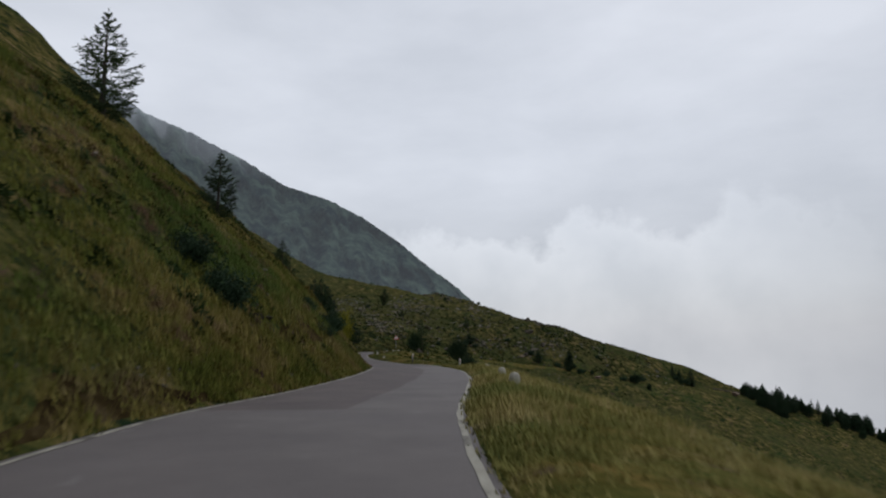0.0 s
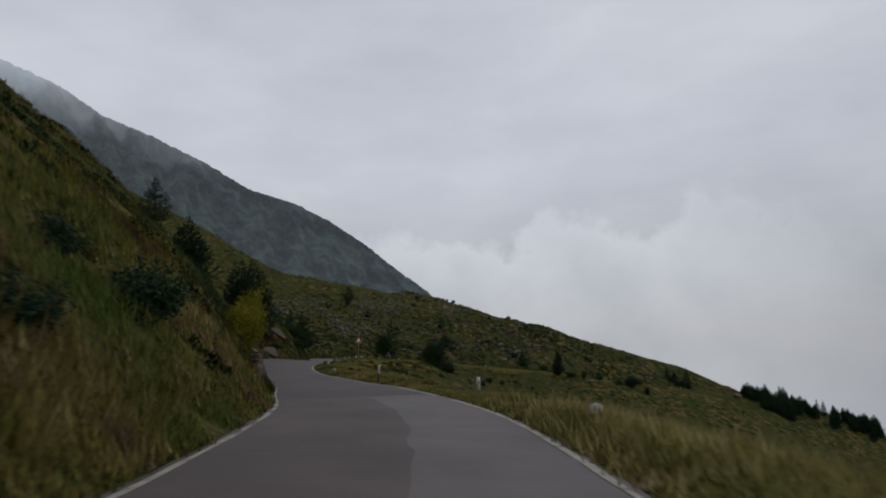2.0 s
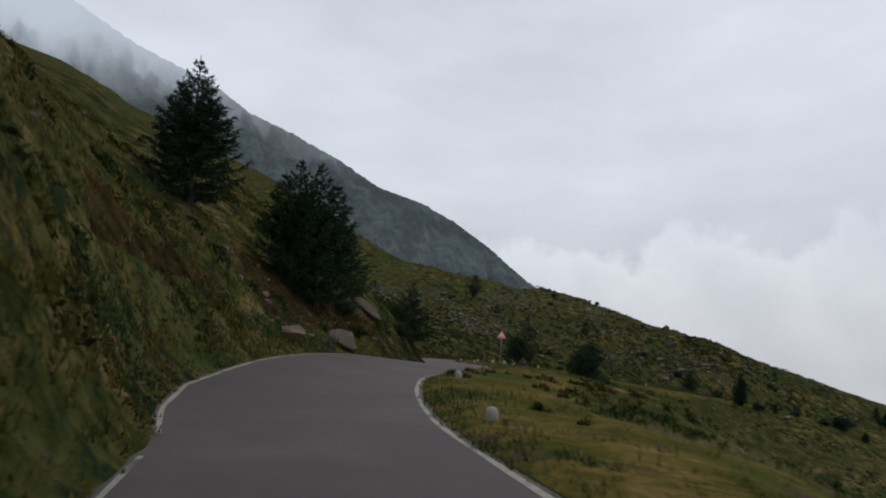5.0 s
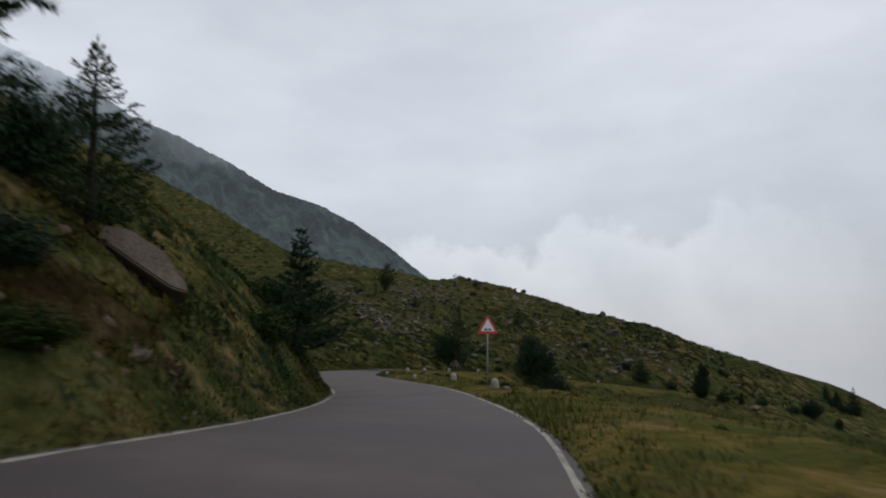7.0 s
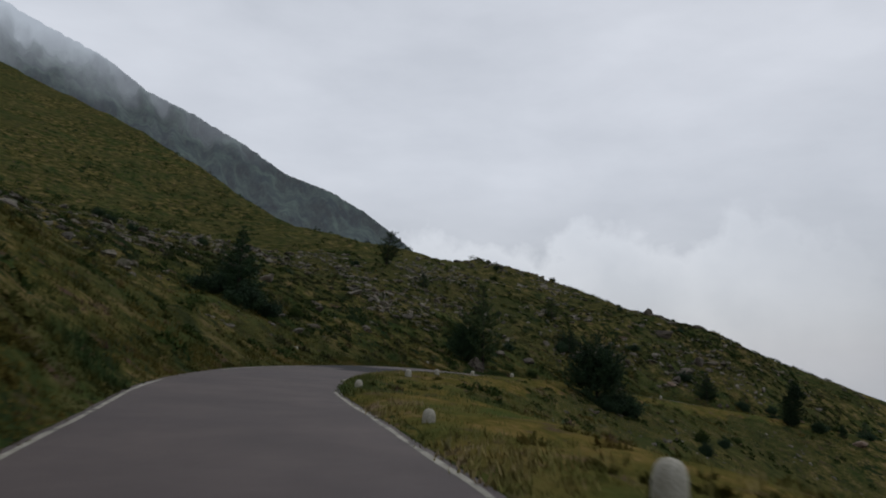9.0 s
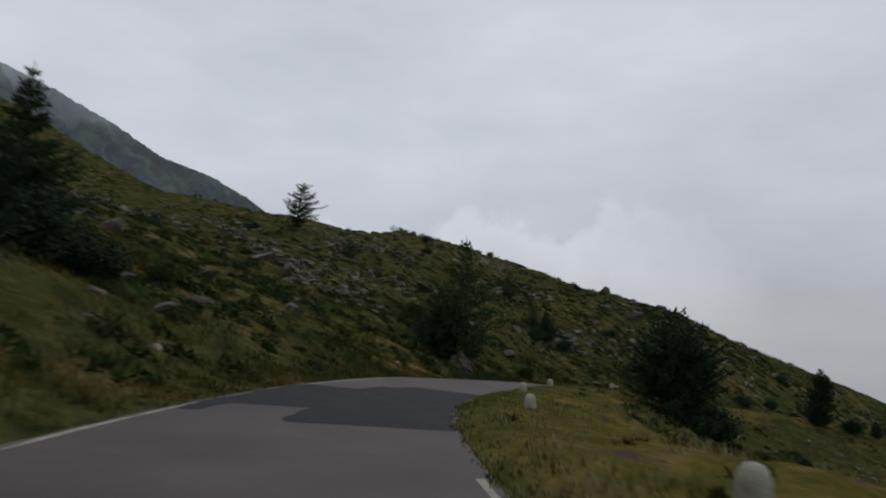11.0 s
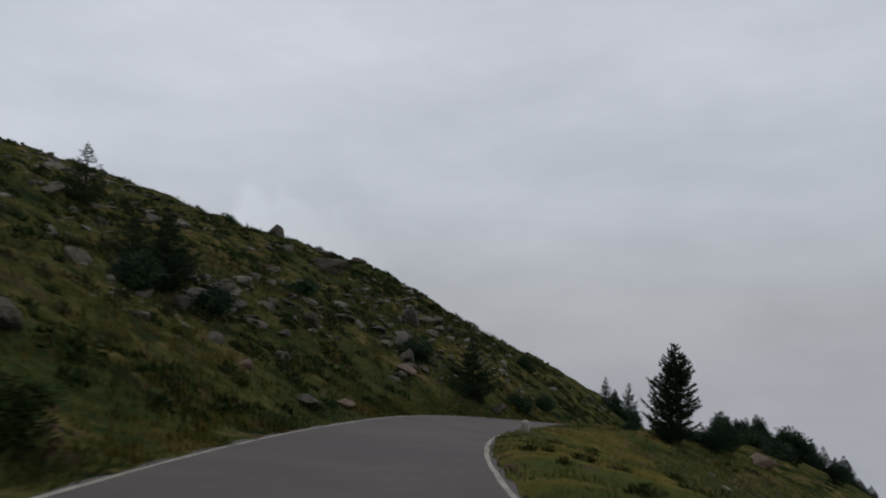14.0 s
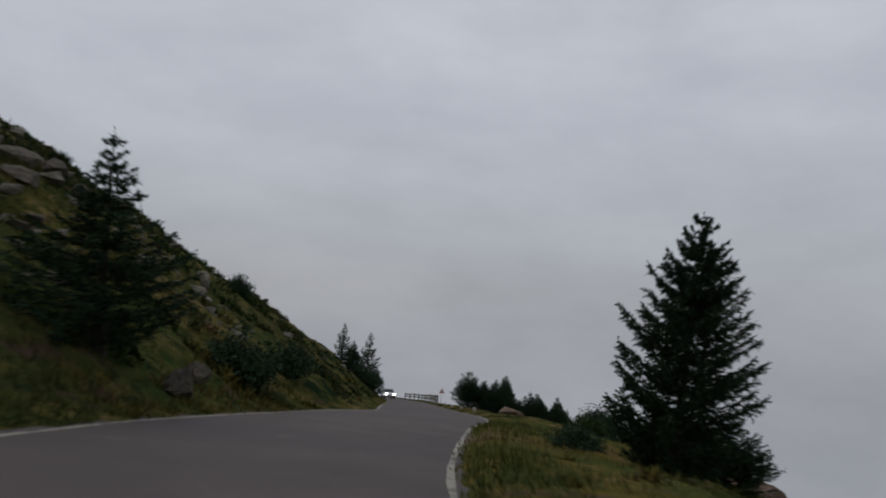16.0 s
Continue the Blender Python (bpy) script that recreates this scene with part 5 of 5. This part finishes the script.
# ---- oncoming car at the crest ----
def car():
    root = new("car", None)
    tagged(root, "pale silver car with lit headlamps coming over the crest", "car")
    paint = plain("silver_paint", (0.55, 0.56, 0.58), 0.3, 0.4)
    glass = plain("dark_glass", (0.02, 0.022, 0.025), 0.08)
    lamp = bpy.data.materials.new("lit_headlamp")
    lamp.use_nodes = True
    lb = lamp.node_tree.nodes["Principled BSDF"]
    lb.inputs["Emission Color"].default_value, lb.inputs["Emission Strength"].default_value = (1, 0.96, 0.88, 1), 12.0
    bm = bmesh.new()
    side = [(-2.1, 0.35), (-2.12, 0.62), (-2.0, 0.80), (-1.1, 0.95), (1.9, 0.98), (2.1, 0.85), (2.12, 0.35)]
    a = [bm.verts.new((-0.86, y, z)) for y, z in side]
    b = [bm.verts.new((0.86, y, z)) for y, z in side]
    bm.faces.new(a[::-1])
    bm.faces.new(b)
    for k in range(len(side)):
        j = (k + 1) % len(side)
        bm.faces.new((a[k], a[j], b[j], b[k]))
    bmesh.ops.bevel(bm, geom=bm.edges[:], offset=0.06, segments=2, affect="EDGES")
    part("body", bm, paint, root, smooth=True)
    bm = bmesh.new()
    cab = [(-1.05, 0.93, 0.80), (-0.35, 1.46, 0.62), (1.3, 1.48, 0.62), (1.95, 0.96, 0.78)]
    a = [bm.verts.new((-w, y, z)) for y, z, w in cab]
    b = [bm.verts.new((w, y, z)) for y, z, w in cab]
    bm.faces.new(a[::-1])
    bm.faces.new(b)
    for k in range(4):
        j = (k + 1) % 4
        bm.faces.new((a[k], a[j], b[j], b[k]))
    part("cabin_glass", bm, glass, root, "dark windows")
    bm = bmesh.new()
    box(bm, -0.6, 0.6, -0.30, 1.28, 1.465, 1.51)
    part("roof", bm, paint, root)
    for x in (-0.64, 0.64):
        bm = bmesh.new()
        bmesh.ops.create_uvsphere(bm, u_segments=12, v_segments=8, radius=0.14)
        ob = part("headlight", bm, lamp, root, "lit headlamp", smooth=True)
        ob.matrix_basis = pose(x, -2.08, 0.68) @ Matrix.Diagonal((1.4, 0.5, 0.8, 1))
        for y in (-1.3, 1.3):
            bm = bmesh.new()
            lathe(bm, [(0.22, -0.11), (0.31, -0.10), (0.32, 0), (0.31, 0.10), (0.22, 0.11)], 16)
            w = part("wheel", bm, M_BLACK, root, "black tyre", smooth=True)
            w.matrix_basis = pose(x * 1.22, y, 0.32, 0, 90, 0)
    return root


def on_road(s, d):
    x, y = road_point(s, d)
    k = [float(np.interp(s, DIST, LINE[:, j])) for j in (2, 3)]
    t = [float(np.interp(s, DIST, TAN[:, j])) for j in (0, 1)]
    return x, y, k[0] + k[1] * d, math.degrees(math.atan2(t[1], t[0])) - 90


cx, cy, cz, ct = on_road(327, 0.95)
car().matrix_basis = pose(cx, cy, cz + 0.02, 0, 0, ct) @ pose(0, 0, 0, -9, 0, 0)


# ---- dry-stone retaining wall on the uphill edge ----
def retaining_wall():
    root = new("retaining_wall", None)
    tagged(root, "low dry-stone retaining wall of reddish-grey stones under the bank", "stone wall")
    rnd = random.Random(31)
    shapes = []
    for k in range(6):
        bm = bmesh.new()
        bmesh.ops.create_cube(bm, size=1.0)
        bmesh.ops.bevel(bm, geom=bm.edges[:], offset=0.18, segments=1, affect="EDGES")
        for v in bm.verts:
            v.co += Vector((rnd.uniform(-1, 1), rnd.uniform(-1, 1), rnd.uniform(-1, 1))) * 0.13
        me = bpy.data.meshes.new("stone")
        bm.to_mesh(me)
        bm.free()
        me.materials.append(M_RUST if k % 2 == 0 else M_ROCK)
        shapes.append(me)
    z = -0.1
    while z < 1.45:
        h = rnd.uniform(0.16, 0.28)
        s = 52.0 + rnd.uniform(0, 0.3)
        while s < 61.5:
            w = rnd.uniform(0.22, 0.55)
            x, y, zr, turn = on_road(s + w / 2, float(left_half(s)) + 0.55 + 0.14 * z)
            top = 1.45 * min(1, (s - 51.5) / 1.5, (62.2 - s) / 2.0) + rnd.uniform(-0.12, 0.1)
            if z < top:
                ob = new("stone", shapes[rnd.randrange(6)])
                ob.parent = root
                ob.matrix_basis = pose(x, y, zr + z + h / 2, rnd.uniform(-14, 14), rnd.uniform(-12, 12), turn + 90 + rnd.uniform(-14, 14)) @ Matrix.Diagonal((w * 1.02, rnd.uniform(0.40, 0.52), h * 1.03, 1))
            s += w
        z += h
    return root


retaining_wall()


# ---- shrubs ----
def shrub_mesh(name, seed, mat, radius, height, stems, leaf, count):
    rnd = random.Random(seed)
    verts, faces = [], []
    tips = []
    for k in range(stems):
        a, r = rnd.uniform(0, 6.283), radius * rnd.random() ** 0.6
        tip = Vector((math.cos(a) * r, math.sin(a) * r, height * rnd.uniform(0.45, 1.0) * (1 - 0.45 * (r / radius) ** 2)))
        base = Vector((tip.x * 0.15, tip.y * 0.15, -0.1))
        side = Vector((-math.sin(a), math.cos(a), 0)) * 0.015
        at = len(verts)
        verts += [tuple(base - side), tuple(base + side), tuple(tip)]
        faces.append((at, at + 1, at + 2))
        tips.append((base, tip))
    for k in range(count):
        b, t = tips[rnd.randrange(stems)]
        p = b.lerp(t, rnd.uniform(0.25, 1.0)) + Vector((rnd.gauss(0, 1), rnd.gauss(0, 1), rnd.gauss(0, 0.7))) * radius * 0.16
        if p.z < 0:
            p.z = rnd.uniform(0, 0.2)
        d = Vector((rnd.gauss(0, 1), rnd.gauss(0, 1), rnd.gauss(0.3, 0.8))).normalized()
        s = d.cross(Vector((rnd.gauss(0, 1), rnd.gauss(0, 1), rnd.gauss(0, 1)))).normalized() * leaf * 0.3
        at = len(verts)
        verts += [tuple(p - s), tuple(p + s), tuple(p + d * leaf * rnd.uniform(0.7, 1.4))]
        faces.append((at, at + 1, at + 2))
    me = bpy.data.meshes.new(name)
    me.from_pydata(verts, [], faces)
    me.update()
    me.materials.append(mat)
    return me


SHRUBS = [shrub_mesh("shrub", 90 + k, M_NEEDLE if k % 2 else M_SHRUB, 1.0, 1.5, 46, 0.11, 5200) for k in range(4)]
YELLOWS = shrub_mesh("shrub", 99, M_YELLOW, 1.0, 1.4, 24, 0.09, 3600)
DARK = "dark green bushy shrub on the turf slope"


def shrub(x, y, wide, tall, k, label=DARK):
    ob = new("shrub", YELLOWS if k < 0 else SHRUBS[k % 4])
    ob.matrix_basis = pose(x, y, ground_at(x, y) - 0.1, 0, 0, 57 * (x + y)) @ Matrix.Diagonal((wide, wide, tall / 1.5, 1))
    return tagged(ob, label, "shrub", "shrubs on the slope")


for x, y, wide, tall, k in ((-6.6, 22.0, 0.85, 1.7, 1), (-7.9, 22.3, 0.8, 1.3, 1),
                            (-21.0, 158.9, 1.4, 2.0, 1), (-22.8, 161.8, 1.5, 2.3, 3), (-19.9, 161.4, 1.2, 1.7, 1), (-23.9, 159.8, 1.4, 1.9, 1), (13.4, 207.0, 1.0, 1.5, 1), (10.6, 207.4, 1.1, 1.7, 3), (-5.6, 38.4, 0.85, 1.3, 1), (-6.6, 36.6, 0.6, 0.8, 3), (-5.1, 32.8, 0.6, 0.8, 1), (39.4, 214.3, 1.1, 1.8, 1), (45.0, 216.8, 1.0, 1.4, 3),
                            (-14.3, 112.0, 1.2, 1.3, 0), (-13.6, 112.8, 1.1, 1.3, 1), (-14.1, 115.4, 1.0, 1.0, 3), (-15.1, 96.0, 1.0, 1.8, 1), (-13.6, 93.2, 0.8, 0.9, 3), (-12.6, 92.0, 0.7, 0.6, 0), (-15.22, 118.5, 1.3, 1.4, 2), (-12.2, 103.0, 0.9, 1.1, 0), (-15.7, 92.0, 1.1, 1.3, 1), (52.0, 205.0, 1.1, 1.2, 1), (57.0, 203.8, 1.3, 1.5, 3), (48.5, 206.6, 0.8, 0.8, 0),
                            (64.0, 209.0, 1.4, 1.8, 1), (44.5, 203.0, 1.2, 1.2, 1), (39.0, 204.8, 0.7, 0.6, 3), (31.5, 216.5, 1.2, 1.6, 1), (4.0, 190.5, 0.8, 1.0, 0), (24.5, 220.0, 1.2, 1.3, 1),
                            (86.5, 237.5, 1.2, 2.0, 1), (88.4, 238.4, 1.2, 2.2, 3), (84.6, 238.2, 1.2, 1.8, 1), (8.6, 173.4, 1.4, 2.2, 1), (10.4, 174.4, 1.5, 2.3, 3), (7.4, 171.8, 1.1, 1.5, 1)):
    shrub(x, y, wide, tall, k)
for sh, dh, wide, tall in ((52.9, 3.8, 0.6, 1.6), (54.3, 3.4, 0.75, 2.3), (55.6, 3.6, 0.7, 2.9), (57.2, 3.5, 0.7, 1.9)):
    x, y = road_point(sh, dh)
    bush = shrub(x, y, wide, tall, -1, "yellowing leafy shrub leaning over a stone wall")
    bush.matrix_basis = Matrix.Translation((x, y, ground_at(x, y) - 0.1)) @ Matrix.Rotation(math.radians(24), 4, "Y") @ Matrix.Translation((-x, -y, 0.1 - ground_at(x, y))) @ bush.matrix_basis
spots = random.Random(17)
for k in range(46):
    if k < 26:
        x, y = road_point(spots.uniform(150, 285), spots.uniform(9, 52))
    else:
        x, y = road_point(spots.uniform(125, 225), -spots.uniform(12, 44))
    w = spots.uniform(0.5, 0.9)
    shrub(x, y, w, w * spots.uniform(1.1, 2.0), spots.randrange(4))


# ---- low cushions of heath and juniper ----
def cushions(name, count, s0, s1, e0, e1, side, size, mat, seed, label):
    rnd = np.random.RandomState(seed)
    s = rnd.uniform(s0, s1, count)
    e = e0 + (e1 - e0) * rnd.rand(count)
    d = side * ((left_half(s) if side > 0 else right_half(s)) + e)
    x = np.interp(s, DIST, LINE[:, 0]) + np.interp(s, DIST, LEFT[:, 0]) * d
    y = np.interp(s, DIST, LINE[:, 1]) + np.interp(s, DIST, LEFT[:, 1]) * d
    keep = fbm(x, y, 5.0, 3, seed * 1.3) > rnd.uniform(-0.25, 0.35, count)
    x, y = x[keep], y[keep]
    n, leaves = len(x), 46
    z = ground(x, y)
    r = size * (0.5 + 1.0 * rnd.rand(n) ** 2)
    a, q = rnd.uniform(0, 6.283, (n, leaves)), rnd.rand(n, leaves) ** 0.6
    px, py = x[:, None] + r[:, None] * q * np.cos(a), y[:, None] + r[:, None] * q * np.sin(a)
    pz = z[:, None] + r[:, None] * (0.62 * (1 - q ** 2) * rnd.uniform(0.3, 1.0, (n, leaves)) - 0.05) + (ground((x + 0.4), y) - z)[:, None] / 0.4 * (px - x[:, None]) + (ground(x, y + 0.4) - z)[:, None] / 0.4 * (py - y[:, None])
    c = np.stack([px, py, pz], 2)
    u, v = rnd.normal(0, 1, (n, leaves, 3)), rnd.normal(0, 1, (n, leaves, 3))
    u[..., 2] += 0.6
    u /= np.linalg.norm(u, axis=2)[..., None]
    v = np.cross(u, v)
    v /= np.linalg.norm(v, axis=2)[..., None]
    w = (0.10 + 0.12 * r)[:, None, None]
    verts = np.stack([c - v * w * 0.45, c + v * w * 0.45, c + u * w * 1.5], 2)
    ob = mesh_object(name, verts.reshape(-1, 3), np.arange(n * leaves * 3).reshape(-1, 3), mat, smooth=False)
    return tagged(ob, label, "heath", kind="stuff")


cushions("heath", 750, 10, 130, 0.8, 16, 1, 0.42, M_SHRUB, 21, "low dark cushions of heath on the uphill bank")
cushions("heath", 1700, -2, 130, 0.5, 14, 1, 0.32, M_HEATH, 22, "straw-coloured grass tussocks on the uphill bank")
cushions("heath", 2600, 130, 285, 1.2, 55, 1, 0.50, M_SHRUB, 23, "low dark juniper cushions among the scree")
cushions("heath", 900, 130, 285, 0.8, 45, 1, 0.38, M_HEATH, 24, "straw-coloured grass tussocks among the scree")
cushions("heath", 2600, 125, 260, 52, 190, 1, 1.1, M_SHRUB, 26, "dark patches of low scrub high on the mountainside")
cushions("heath", 1900, 150, 268, 0.9, 28, 1, 0.36, M_MOOR, 27, "dull green grass hummocks on the lower spur")
cushions("heath", 900, 160, 268, 2.0, 30, 1, 0.48, M_SHRUB, 28, "dark bilberry cushions on the lower spur")
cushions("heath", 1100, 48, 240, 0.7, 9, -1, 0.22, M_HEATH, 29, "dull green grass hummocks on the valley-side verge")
cushions("heath", 900, 40, 250, 4.5, 30, -1, 0.45, M_SHRUB, 25, "low dark cushions of heath below the road")


# ---- grass: long tufts on the verges and banks ----
def grass(name, count, near, far, tall, s0, s1, side, seed, label, blades=5, mat=None):
    rnd = np.random.RandomState(seed)
    s = rnd.uniform(s0, s1, count)
    e = near + (far - near) * rnd.rand(count) ** 1.5
    half = left_half(s) if side > 0 else right_half(s)
    d = side * (half + e)
    x = np.interp(s, DIST, LINE[:, 0]) + np.interp(s, DIST, LEFT[:, 0]) * d
    y = np.interp(s, DIST, LINE[:, 1]) + np.interp(s, DIST, LEFT[:, 1]) * d
    keep = fbm(x, y, 1.6, 3, 2.0) > rnd.uniform(-0.55, 0.25, count)
    x, y, e = x[keep], y[keep], e[keep]
    n = len(x)
    z = ground(x, y) - 0.03
    h = tall * (0.5 + 0.8 * rnd.rand(n)) * (0.75 + 0.5 * fbm(x, y, 5, 2, 9.0)) * np.clip(0.35 + e / 1.0, 0.35, 1)
    verts = np.empty((n, blades, 3, 3))
    for b in range(blades):
        a, lean = rnd.uniform(0, 6.283, n), rnd.uniform(0.15, 0.75, n)
        ox, oy = rnd.normal(0, 0.09, n), rnd.normal(0, 0.09, n)
        w = 0.012 + 0.016 * rnd.rand(n)
        hb = h * rnd.uniform(0.6, 1.1, n)
        bx, by = x + ox, y + oy
        verts[:, b, 0] = np.stack([bx - w * np.sin(a), by + w * np.cos(a), z], 1)
        verts[:, b, 1] = np.stack([bx + w * np.sin(a), by - w * np.cos(a), z], 1)
        verts[:, b, 2] = np.stack([bx + np.cos(a) * lean * hb, by + np.sin(a) * lean * hb, z + hb], 1)
    faces = np.arange(n * blades * 3).reshape(-1, 3)
    ob = mesh_object(name, verts.reshape(-1, 3), faces, mat or M_GRASS, smooth=False)
    return tagged(ob, label, "grass", kind="stuff")


grass("grass", 26000, 0.10, 11, 0.42, -4, 42, -1, 7, "tall straw and green grass on the valley-side verge", 6, M_STRAW)
grass("grass", 46000, 0.05, 11, 0.28, -4, 240, -1, 1, "long straw and green grass on the valley-side verge", 5)
grass("grass", 44000, 0.10, 16, 0.42, -4, 46, 1, 6, "long straw-coloured grass on the uphill bank", 6, M_BANK)
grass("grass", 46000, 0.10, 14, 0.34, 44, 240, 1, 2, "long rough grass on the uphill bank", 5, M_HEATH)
grass("grass", 14000, 0.02, 1.2, 0.22, -4, 240, -1, 3, "short grass fringing the asphalt", 5)
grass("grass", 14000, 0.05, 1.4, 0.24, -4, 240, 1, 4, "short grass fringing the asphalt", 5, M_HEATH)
grass("grass", 30000, 10, 46, 0.5, 120, 285, 1, 5, "coarse tussock grass on the spur", 4, M_MOOR)
